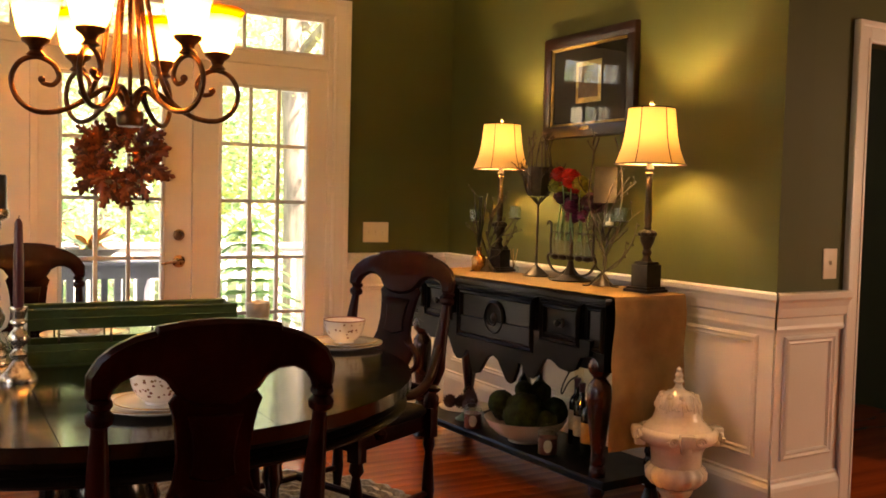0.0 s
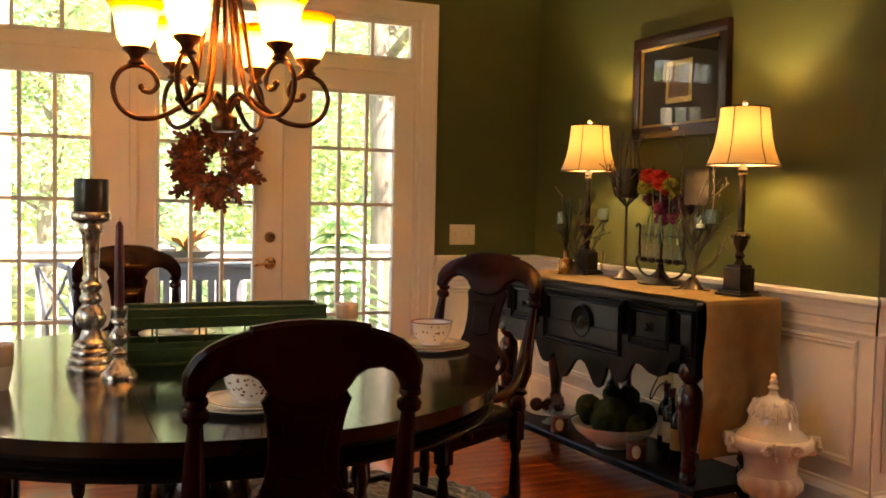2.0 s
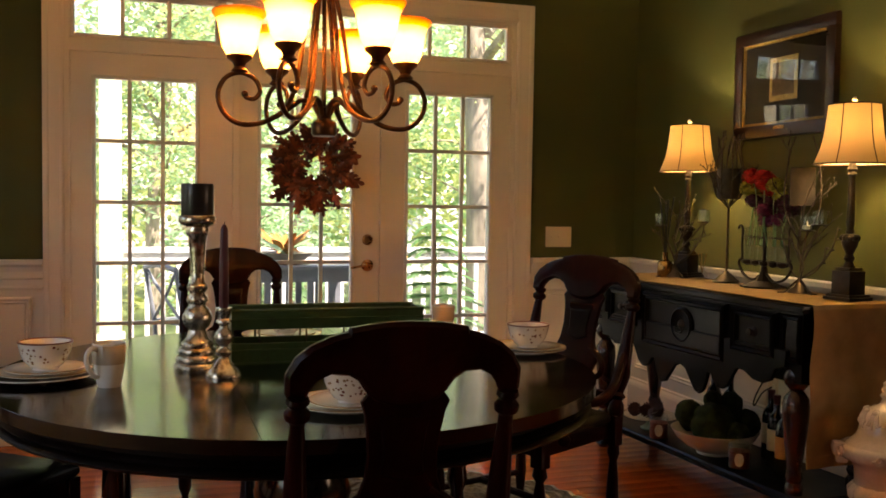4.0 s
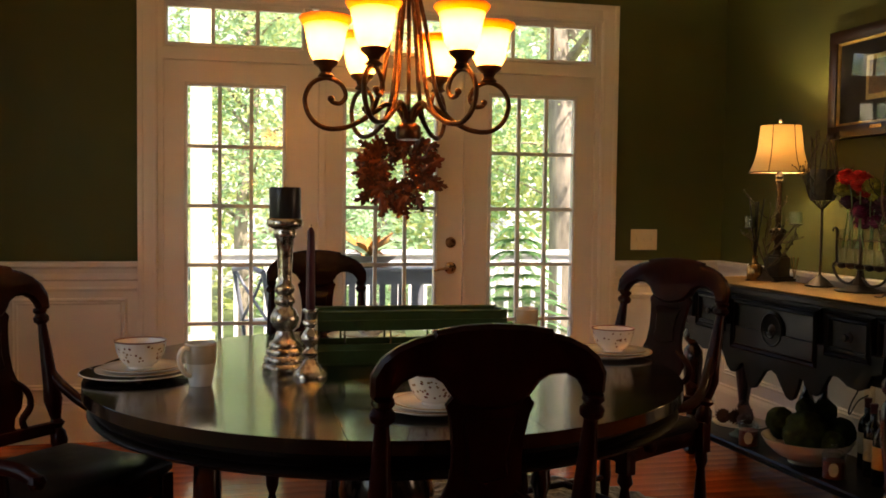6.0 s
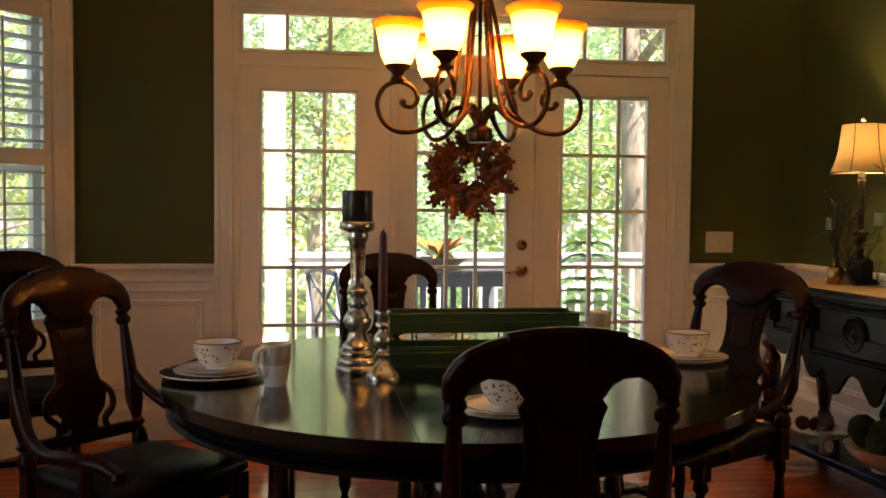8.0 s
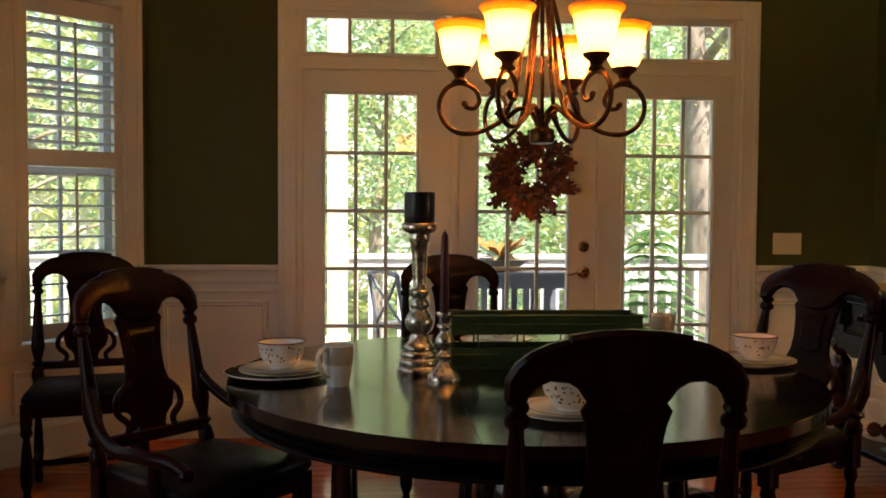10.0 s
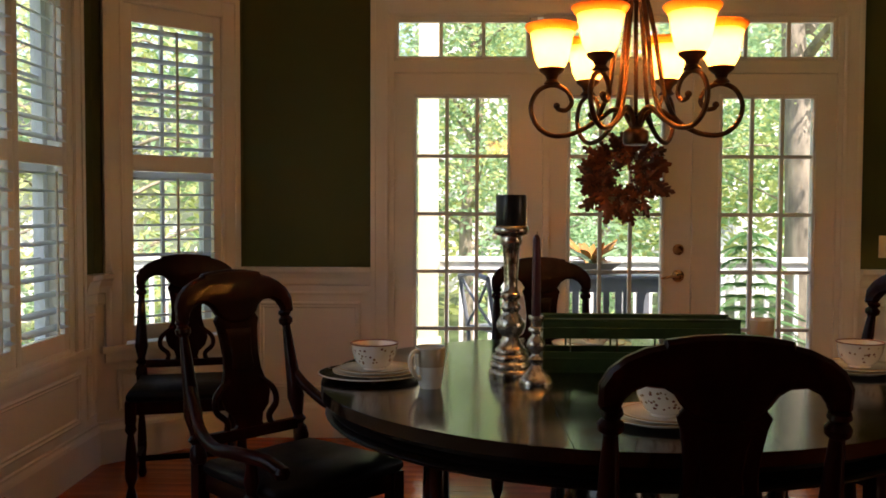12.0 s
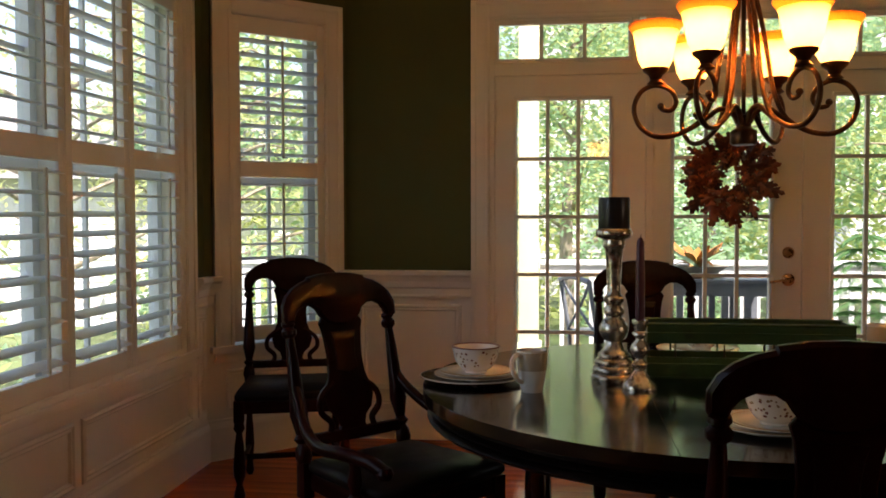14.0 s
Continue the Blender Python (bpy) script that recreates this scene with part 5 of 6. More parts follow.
# red cockscomb, lime hydrangea, plum dahlias
for i, (p, r, m_, lb, n_) in enumerate([
        ((0.015, 0.0, 0.455), 0.052, REDFL, "bright red flower head", 90), ((0.05, 0.03, 0.475), 0.04, REDFL, "bright red flower head", 70), ((0.025, -0.035, 0.42), 0.038, REDFL, "bright red flower head", 70),
        ((-0.055, 0.0, 0.435), 0.038, LIME, "lime green hydrangea head", 120), ((-0.06, -0.02, 0.39), 0.032, LIME, "lime green hydrangea head", 100), ((0.105, -0.01, 0.425), 0.046, LIME, "lime green hydrangea head", 130),
        ((-0.125, 0.0, 0.35), 0.05, PURPLE, "dark plum dahlia", 110), ((-0.10, -0.03, 0.33), 0.035, PURPLE, "dark plum dahlia", 90), ((0.035, -0.045, 0.345), 0.056, PURPLE, "dark plum dahlia", 120), ((0.075, 0.0, 0.37), 0.035, PURPLE, "dark plum dahlia", 80),
        ((-0.045, -0.02, 0.29), 0.034, PINKFL, "magenta dahlia", 80), ((0.03, -0.03, 0.285), 0.036, PINKFL, "magenta dahlia", 80), ((-0.015, 0.02, 0.33), 0.034, PINKFL, "magenta dahlia", 80)]):
    bloom(fr_, p, r, m_, lb, n_, i)

gb = thing("diffuser_bottle", pose(2.53, 4.21, SBZ + 0.0085) @ Matrix.Diagonal((1.3, 1.3, 1.25, 1)), "gold glass bottle with black diffuser reeds", "diffuser")
part("bottle", lathe(bmn(), [(0.026, 0.0), (0.029, 0.004), (0.029, 0.055), (0.024, 0.064), (0.011, 0.07), (0.010, 0.095), (0.013, 0.10), (0.0, 0.10)], 24), BRASS, gb)
for i in range(6):
    a = i * 1.1
    part("reed", tube(bmn(), [(0, 0, 0.09), (0.028 * math.cos(a), 0.028 * math.sin(a), 0.30 + 0.012 * (i % 3))], 0.0028, 6), BLACKWAX, gb)
rd = thing("reed_diffuser", pose(2.71, 4.15, SBZ + 0.0085), "small glass diffuser with tan reeds", "diffuser")
q = part("bottle", lathe(bmn(), [(0.026, 0.0), (0.027, 0.02), (0.02, 0.028), (0.009, 0.034), (0.009, 0.045)], 18), CLEAR, rd)
for i in range(5):
    a = i * 1.25
    part("reed", tube(bmn(), [(0, 0, 0.02), (0.022 * math.cos(a), 0.022 * math.sin(a), 0.12)], 0.0018, 6), BURLAP, rd)

# ---------------- on the lower shelf ----------------
SZ = 0.16
bw = thing("serving_bowl", pose(2.465, 3.64, SZ), "wide white ironstone bowl filled with moss balls", "bowl")
part("bowl_body", lathe(bmn(), [(0.075, 0.0), (0.08, 0.0), (0.08, 0.012), (0.13, 0.035), (0.175, 0.075), (0.192, 0.105), (0.194, 0.109), (0.188, 0.109), (0.165, 0.07), (0.10, 0.03), (0.0, 0.022)], 44), PORC, bw, smooth=60)


def moss_ball(x, y, z, r, seed):
    g = thing("moss_ball", pose(x, y, z), "rough dark green moss ball in the bowl", "moss ball", "moss balls")
    bm = bmn()
    bmesh.ops.create_icosphere(bm, subdivisions=4, radius=r)
    for v in bm.verts:
        v.co *= 1 + 0.09 * noise.noise(v.co * 35 + Vector((seed, 0, 0))) + 0.05 * noise.noise(v.co * 110)
    part("moss", bm, MOSS, g, smooth=180)


for i, (dx, dy, dz, r) in enumerate([(-0.10, 0.06, 0.175, 0.06), (0.01, 0.035, 0.232, 0.043), (-0.03, -0.03, 0.135, 0.098), (0.085, 0.01, 0.215, 0.055), (0.12, -0.06, 0.14, 0.063), (-0.06, 0.11, 0.125, 0.048), (0.03, -0.13, 0.115, 0.05)]):
    moss_ball(2.465 + dx, 3.64 + dy, SZ + dz, r, i)


def jar_candle(x, y):
    j = thing("jar_candle", pose(x, y, SZ), "lidded glass jar candle with red wax and a cream label", "candle", "jar candles")
    g = part("jar", lathe(bmn(), [(0.044, 0.0), (0.047, 0.004), (0.047, 0.098), (0.045, 0.1), (0.043, 0.098), (0.043, 0.006), (0.0, 0.006)], 28), CLEAR, j, smooth=60)
    g.visible_shadow = False
    part("wax", lathe(bmn(), [(0.0, 0.007), (0.0425, 0.0075), (0.0425, 0.078), (0.0, 0.077)], 28), mat("red_jar_wax", (0.24, 0.03, 0.02), 0.4, bump=0), j, "dark red wax")
    l_ = part("lid", lathe(bmn(), [(0.048, 0.1), (0.048, 0.104), (0.036, 0.116), (0.012, 0.124), (0.007, 0.13), (0.012, 0.138), (0.008, 0.147), (0.0, 0.149)], 28), CLEAR, j, "clear glass lid with a knob", smooth=60)
    l_.visible_shadow = False
    bm = bmn()
    a0 = math.atan2(-y, -x)
    rows = []
    for k in range(9):
        a = a0 - 0.42 + 0.84 * k / 8
        h = 0.026 * math.sin(math.acos(abs(k - 4) / 4.001)) + 0.002
        rows.append([bm.verts.new((0.0476 * math.cos(a), 0.0476 * math.sin(a), 0.048 + e)) for e in (-h, h)])
    for p, q in zip(rows, rows[1:]):
        bm.faces.new((p[0], q[0], q[1], p[1]))
    part("label", bm, PAPER, j, "oval cream paper label", smooth=0)


jar_candle(2.352, 3.93)
jar_candle(2.418, 3.39)


def wine(x, y, col):
    b = thing("wine_bottle", pose(x, y, SZ), "dark wine bottle with a cream label", "bottle", "wine bottles")
    part("bottle", lathe(bmn(), [(0.034, 0.0), (0.037, 0.004), (0.037, 0.19), (0.03, 0.215), (0.015, 0.235), (0.0135, 0.29), (0.0155, 0.292), (0.0155, 0.305), (0.0, 0.306)], 24), BOTTLE, b)
    part("label", lathe(bmn(), [(0.0374, 0.07), (0.0376, 0.075), (0.0376, 0.155), (0.0374, 0.16)], 24), col, b, "cream paper label")
    part("capsule", lathe(bmn(), [(0.0142, 0.265), (0.0142, 0.289), (0.0162, 0.292), (0.0162, 0.306), (0.0, 0.3075)], 20), BURGWAX, b, "dark foil capsule")


wine(2.655, 3.50, PAPER)
wine(2.60, 3.39, PAPER)
wine(2.55, 3.27, mat("amber_label", (0.55, 0.30, 0.08), 0.6))
wine(2.69, 3.99, PAPER)
wine(2.695, 3.86, PAPER)
cs = thing("cake_stand", pose(2.42, 4.12, SZ), "pale green footed dish with a cream plate", "dish")
part("foot", lathe(bmn(), [(0.05, 0.0), (0.052, 0.006), (0.03, 0.018), (0.018, 0.035), (0.026, 0.05), (0.0, 0.052)], 24), mat("jade_glass", (0.34, 0.50, 0.40), 0.15, bump=0), cs)
part("plate", lathe(bmn(), [(0.03, 0.05), (0.09, 0.054), (0.135, 0.066), (0.136, 0.07), (0.09, 0.06), (0.0, 0.056)], 36), PORC, cs, smooth=60)
for i in range(7):
    a = i * 0.9
    r = 0.03 + 0.05 * (i % 2)
    c = thing("pine_cone", pose(2.42 + r * math.cos(a), 4.12 + r * math.sin(a), SZ + 0.088 + (0.03 if i == 6 else 0), 70, 0, i * 50), "brown pine cone on the footed dish", "pine cone", "pine cones")
    bm = bmn()
    for k in range(60):
        t = k / 60
        an = k * 2.4
        rr = 0.030 * math.sin(math.pi * (0.12 + 0.85 * t)) + 0.004
        z = -0.035 + 0.075 * t
        d = Vector((math.cos(an), math.sin(an), 0.35))
        s1 = Vector((-math.sin(an), math.cos(an), 0))
        o = Vector((0, 0, z))
        vs = [bm.verts.new(o + q) for q in (d * rr * 0.3, d * rr * 0.8 + s1 * 0.008, d * rr * 1.15, d * rr * 0.8 - s1 * 0.008)]
        bm.faces.new(vs)
    tagged(part("scales", bm, mat("cone_brown", (0.10, 0.035, 0.02), 0.7) if i == 0 else bpy.data.materials["cone_brown"], c, smooth=0), kind="stuff")

# socket and lamp cable behind the sideboard
ou = thing("wall_socket", M_RIGHT @ pose(DOORW - 3.80, -0.006, 0.43), "almond plastic wall socket on the wainscot", "socket")
part("plate", quick_box(-0.036, 0.036, -0.006, 0, -0.058, 0.058, bevel=0.003), PLASTIC, ou)
for z in (-0.022, 0.022):
    part("outlet", lathe(bmn(), [(0.016, 0.005), (0.016, 0.009), (0.0, 0.0095)], 18, Matrix.Translation((0, 0, z)) @ Matrix.Rotation(radians(90), 4, "X")), PLASTIC, ou)
cb = thing("lamp_cable", pose(0, 0, 0), "black lamp cable hanging to the wall behind the sideboard", "cable")
part("cable", tube(bmn(), smooth_path([(2.79, 3.62, 0.90), (2.83, 3.70, 0.60), (2.84, 3.86, 0.36), (2.855, 3.89, 0.30), (2.868, 3.85, 0.37), (2.884, 3.80, 0.408)]), 0.004, 6), BLACKWAX, cb)

# ---------------- lidded urn ----------------
ur = thing("urn", pose(2.62, 2.80, 0), "cream crazed ceramic lidded urn with scrolls and gadroons", "urn")
part("foot", lathe(bmn(), [(0.115, 0.0), (0.118, 0.02), (0.10, 0.032), (0.098, 0.045), (0.075, 0.06), (0.06, 0.085), (0.054, 0.12), (0.066, 0.135), (0.07, 0.148), (0.06, 0.155)], 40), CREAMCER, ur, smooth=60)
part("bowl", lathe(bmn(), [(0.062, 0.155), (0.095, 0.172), (0.118, 0.20), (0.120, 0.228), (0.105, 0.245), (0.100, 0.25)], 90, None, 14, 0.035), CREAMCER, ur, "gadrooned bowl", smooth=180)
part("body", lathe(bmn(), [(0.100, 0.248), (0.098, 0.27), (0.102, 0.31), (0.118, 0.335), (0.150, 0.35), (0.158, 0.365), (0.158, 0.385), (0.150, 0.397), (0.138, 0.40), (0.132, 0.392)], 48), CREAMCER, ur, smooth=60)
part("lid", lathe(bmn(), [(0.136, 0.392), (0.130, 0.402), (0.112, 0.418), (0.098, 0.432), (0.090, 0.455), (0.085, 0.49), (0.074, 0.518), (0.052, 0.537), (0.03, 0.545), (0.022, 0.552), (0.016, 0.558)], 48), CREAMCER, ur, "domed lid with leaf relief", smooth=60)
lid = [o for o in ur.children if o.name.startswith("lid")][0]
part("finial", lathe(bmn(), [(0.02, 0.553), (0.013, 0.57), (0.022, 0.582), (0.013, 0.594), (0.017, 0.606), (0.010, 0.618), (0.012, 0.628), (0.0, 0.64)], 20), CREAMCER, lid)
# draped leaf clusters on the dome
rnd = random.Random(17)
for i in range(9):
    a = math.tau * i / 9
    bm = bmn()
    for k in range(5):
        o = (k - 2) * 0.13 + rnd.uniform(-0.03, 0.03)
        end = rnd.uniform(0.448, 0.475) + 0.012 * abs(k - 2)
        pts = [(0.06 * math.cos(a + o * 0.2), 0.06 * math.sin(a + o * 0.2), 0.533), (0.080 * math.cos(a + o * 0.6), 0.080 * math.sin(a + o * 0.6), 0.508), (0.0885 * math.cos(a + o), 0.0885 * math.sin(a + o), 0.482), (0.0915 * math.cos(a + o * 1.4), 0.0915 * math.sin(a + o * 1.4), end)]
        tube(bm, smooth_path(pts, 4), 0.0065, 6, 0.0025)
    bmesh.ops.create_icosphere(bm, subdivisions=2, radius=0.013, matrix=Matrix.Translation((0.068 * math.cos(a), 0.068 * math.sin(a), 0.522)))
    part("leaf_relief", bm, CREAMCER, lid)
# four blocky lugs on the rim, each between two volutes
for i in range(4):
    a = math.tau * i / 4 + radians(-119)
    turn = Matrix.Rotation(a, 4, "Z")
    bm = box(bmn(), 0.135, 0.180, -0.030, 0.030, 0.352, 0.404, bevel=0.012)
    box(bm, 0.125, 0.168, -0.020, 0.020, 0.325, 0.356, bevel=0.010)
    q = part("rim_lug", bm, CREAMCER, ur, "raised square lug on the rim")
    q.matrix_local = turn
    for sd in (-1, 1):
        bm = bmn()
        pts = []
        for k in range(22):
            t = k / 21
            rad, an = 0.021 * (1 - 0.8 * t), t * 10 + (0 if sd > 0 else math.pi)
            pts.append((0.166 - 0.25 * abs(0.05 + rad * math.cos(an)) * 0.3, sd * (0.052 + sd * rad * math.cos(an)), 0.376 + rad * math.sin(an)))
        tube(bm, pts, 0.0075, 6, 0.004)
        part("volute", bm, CREAMCER, q)
# ---------------- picture ----------------
PW, PH = 0.725, 0.52
pc = thing("picture", pose(2.896, 3.785, 1.605, 0, 0, -90), "framed print in a mahogany frame with black mat and glass", "picture")
for (a, b, c, d) in ((-PW / 2, PW / 2, 0, 0.062), (-PW / 2, PW / 2, PH - 0.062, PH)):
    part("frame_side", quick_box(a, b, -0.034, 0.0, c, d, bevel=0.009), MAHOG, pc)
for (a, b) in ((-PW / 2, -PW / 2 + 0.062), (PW / 2 - 0.062, PW / 2)):
    part("frame_side", quick_box(a, b, -0.034, 0.0, 0.055, PH - 0.055, bevel=0.009), MAHOG, pc)
part("gilt_fillet", moulding(bmn(), -PW / 2 + 0.058, PW / 2 - 0.058, 0.058, PH - 0.058, 0.016, 0.010), GOLD, pc, "narrow gilt fillet", smooth=0).matrix_local = pose(0, -0.016, 0)
part("mat_board", quick_box(-PW / 2 + 0.05, PW / 2 - 0.05, -0.014, -0.004, 0.05, PH - 0.05), MATBOARD, pc, "black mat board", smooth=0)
pr = part("print", quick_box(-0.10, 0.10, -0.017, -0.0145, 0.17, 0.375), GOLD, pc, "gilt inner frame", smooth=0)
part("image", quick_box(-0.078, 0.078, -0.019, -0.0175, 0.195, 0.35), PRINT, pr, "faded brown print", smooth=0)
bm = bmn()
gw_, gh_ = PW / 2 - 0.06, PH / 2 - 0.06
rows = [[bm.verts.new((gw_ * (i / 10 - 1), -0.022 - 0.009 * (1 - 0.5 * (i / 10 - 1) ** 2 - 0.5 * (j / 8 - 1) ** 2), PH / 2 + gh_ * (j / 8 - 1))) for i in range(21)] for j in range(17)]
for p, q in zip(rows, rows[1:]):
    for i in range(20):
        bm.faces.new((p[i], p[i + 1], q[i + 1], q[i]))
part("glass", bm, glass("picture_glass", (0.98, 0.98, 0.98), 0.0, 0.095), pc, "slightly bowed old reflecting glass", smooth=180).visible_shadow = False
part("name_plate", quick_box(-0.04, 0.04, -0.038, -0.032, 0.034, 0.052, bevel=0.002), BRASS, pc, "small brass plate")
part("hook_wire", tube(bmn(), [(-0.2, 0.002, 0.40), (0, 0.003, 0.50), (0.2, 0.002, 0.40)], 0.0012, 6), IRON, pc)

# ---------------- wreath ----------------
wr = thing("wreath", pose(0.90, 5.165, 1.443), "rust-coloured oak leaf wreath hanging on the glazed door", "wreath")
bm = bmn()
half_leaf = [(0.0, 0.0), (0.003, 0.018), (0.019, 0.032), (0.006, 0.036), (0.030, 0.062), (0.008, 0.060), (0.029, 0.090), (0.007, 0.084), (0.013, 0.108), (0.0, 0.122)]
cen = [bm.verts.new((0, y, 0.012 * math.sin(y * 30))) for _, y in half_leaf]
for s in (-1, 1):
    side = [bm.verts.new((x * s, y, 0.012 * math.sin(y * 30) - abs(x) * 0.25)) for x, y in half_leaf[1:-1]]
    for k in range(len(side) - 1):
        bm.faces.new((cen[k + 1], cen[k + 2], side[k + 1], side[k]))
    bm.faces.new((cen[0], cen[1], side[0]))
    bm.faces.new((cen[-1], cen[-2], side[-1]))
leaf_me = mesh_of(bm, LEAFR, "leaf", 0)
rnd = random.Random(8)
ringm = []
for k in range(49):
    a = math.tau * k / 48
    ringm.append((0.135 * math.cos(a), 0.0, 0.135 * math.sin(a)))
part("twig_ring", tube(bmn(), ringm, 0.026, 8), BARK, wr, "bound twig ring")
for k in range(270):
    a = rnd.uniform(0, math.tau)
    r = 0.130 + rnd.uniform(-0.03, 0.035)
    inward = rnd.random() < 0.48
    out = rnd.uniform(-1.0, 1.0) + (math.pi if inward else 0)
    m = Matrix.Translation((r * math.cos(a), rnd.uniform(-0.045, 0.0), r * math.sin(a))) @ Matrix.Rotation(radians(90), 4, "X") @ Matrix.Rotation(a - math.pi / 2 + out, 4, "Z") @ Matrix.Rotation(rnd.uniform(-0.1, 0.6), 4, "X") @ Matrix.Rotation(rnd.uniform(-0.5, 0.5), 4, "Y") @ Matrix.Scale(rnd.uniform(0.8, 1.15) * (0.62 if inward else 1), 4)
    place_part("leaf", leaf_me, wr, m)

# ---------------- round rope rug ----------------
rg = thing("rope_rug", pose(1.10, 3.42, 0), "round braided grey rope rug on the oak floor", "rug")
for k in range(12):
    r = 0.055 + 0.055 * k
    n_ = max(24, int(r * 190))
    bm = tube(bmn(), [((r + 0.006 * math.cos(i * 2.2)) * math.cos(math.tau * i / n_), (r + 0.006 * math.cos(i * 2.2)) * math.sin(math.tau * i / n_), 0.024 + 0.006 * math.sin(i * 2.2)) for i in range(n_ + 1)], 0.024, 6)
    part("rope_ring", bm, ROPE, rg)


# ---------------- outside ----------------
gr = part("ground", quick_box(-150, 150, 5.37, 300, -1.35, -1.05), LAWN, smooth=0)
tagged(gr, "green lawn beyond the porch", "ground", kind="structure")
gw = part("ground", quick_box(-150, -2.2, -150, 5.37, -1.35, -1.05), LAWN, smooth=0)
tagged(gw, "green lawn beside the house", "ground", kind="structure")
dk = part("porch_deck", quick_box(-3.4, 4.6, 5.37, 8.25, -1.04, -0.075), GREYP, smooth=0)
tagged(dk, "grey painted porch deck of narrow boards", "deck", kind="structure")
me_b = mesh_of(quick_box(-0.066, 0.066, -1.43, 1.43, -0.0125, 0.0125, bevel=0.003), DECK, "deck_board", 0)
for k in range(57):
    place_part("deck_board", me_b, dk, pose(-3.33 + 0.139 * k, 6.81, -0.06))


def railing(m, length, label):
    r = thing("porch_railing", m, label, "railing", "porch railings")
    part("top_rail", quick_box(0, length, -0.045, 0.045, 0.86, 0.905, bevel=0.006), SIDING, r)
    part("top_rail", quick_box(0, length, -0.02, 0.02, 0.79, 0.855), SIDING, r)
    part("bottom_rail", quick_box(0, length, -0.02, 0.02, 0.06, 0.12), SIDING, r)
    me = mesh_of(quick_box(-0.018, 0.018, -0.018, 0.018, 0.12, 0.79), SIDING, "baluster", 0)
    n_ = int(length / 0.125)
    for k in range(n_):
        place_part("baluster", me, r, pose(length * (k + 0.5) / n_, 0, 0))


railing(pose(-0.15, 8.15, -0.0475), 4.65, "white painted porch railing with square balusters")
railing(pose(-3.35, 8.15, -0.0475), 3.0, "white painted porch railing with square balusters")


def column(x, y):
    c = thing("porch_column", pose(x, y, -0.0475), "square cream yellow porch column", "column", "porch columns")
    part("shaft", quick_box(-0.085, 0.085, -0.085, 0.085, 0, 3.3, bevel=0.006), COLUMNM, c)
    part("plinth", quick_box(-0.11, 0.11, -0.11, 0.11, 0, 0.2, bevel=0.006), COLUMNM, c)


column(-0.245, 8.12)
column(4.55, 8.12)


def x_chair(x, y, rot):
    """Garden chair with a crossed back."""
    c = thing("garden_chair", pose(x, y, -0.0475, 0, 0, rot), "grey painted cross-back garden chair on the porch", "chair", "garden chairs")
    for s in (-1, 1):
        part("back_leg", tube(bmn(), [(0.19 * s, 0.03, 0), (0.19 * s, 0, 0.45), (0.195 * s, -0.07, 0.83)], 0.016), GREYP, c)
        part("front_leg", tube(bmn(), [(0.2 * s, 0.42, 0), (0.19 * s, 0.40, 0.45)], 0.016), GREYP, c)
        part("cross", tube(bmn(), smooth_path([(-0.185 * s, -0.01, 0.47), (0.0, -0.035 + 0.014 * s, 0.65), (0.185 * s, -0.065, 0.82)]), 0.011), GREYP, c)
    part("top_rail", tube(bmn(), smooth_path([(-0.195, -0.07, 0.83), (0, -0.085, 0.86), (0.195, -0.07, 0.83)]), 0.02), GREYP, c)
    part("seat", slab(bmn(), [(-0.2, 0), (0.2, 0), (0.215, 0.42), (-0.215, 0.42)], 0.44, 0.465, None, 0.008), GREYP, c)


x_chair(0.18, 6.75, -60)
x_chair(1.55, 6.75, 62)
gt = thing("garden_table", pose(0.98, 6.85, -0.0475), "grey painted slatted garden table on the porch", "table")
for k in range(6):
    part("top_slat", quick_box(-0.50, 0.50, -0.30 + 0.102 * k, -0.205 + 0.102 * k, 0.83, 0.855, bevel=0.003), GREYP, gt)
for s in (-1, 1):
    part("skirt", quick_box(-0.46, 0.46, 0.27 * s - 0.012, 0.27 * s + 0.012, 0.74, 0.83), GREYP, gt)
    part("stretcher", quick_box(-0.46, 0.46, 0.27 * s - 0.012, 0.27 * s + 0.012, 0.12, 0.17), GREYP, gt)
    for k in range(7):
        x = -0.45 + 0.15 * k
        part("leg" if k in (0, 6) else "upright_slat", quick_box(x - 0.022, x + 0.022, 0.27 * s - 0.02, 0.27 * s + 0.02, 0 if k in (0, 6) else 0.17, 0.74), GREYP, gt)

bp_ = thing("bromeliad", pose(0.98, 6.75, 0.8075), "orange bromeliad in a shallow stone bowl on the garden table", "potted plant")
part("bowl", lathe(bmn(), [(0.09, 0.0), (0.1, 0.0), (0.13, 0.03), (0.19, 0.075), (0.2, 0.085), (0.18, 0.085), (0.0, 0.07)], 28), POT, bp_)


def blade(bm, p, a, length, rise, w, droop):
    d = Vector((math.cos(a), math.sin(a), 0))
    s = Vector((-math.sin(a), math.cos(a), 0))
    rows = []
    for k in range(6):
        t = k / 5
        c = Vector(p) + d * length * t + Vector((0, 0, rise * t - droop * t * t))
        ww = w * math.sin(math.pi * (0.18 + 0.8 * t)) + 0.001
        rows.append([bm.verts.new(c + s * ww), bm.verts.new(c - Vector((0, 0, ww * 0.35))), bm.verts.new(c - s * ww)])
    for p1, p2 in zip(rows, rows[1:]):
        for j in (0, 1):
            bm.faces.new((p1[j], p1[j + 1], p2[j + 1], p2[j]))


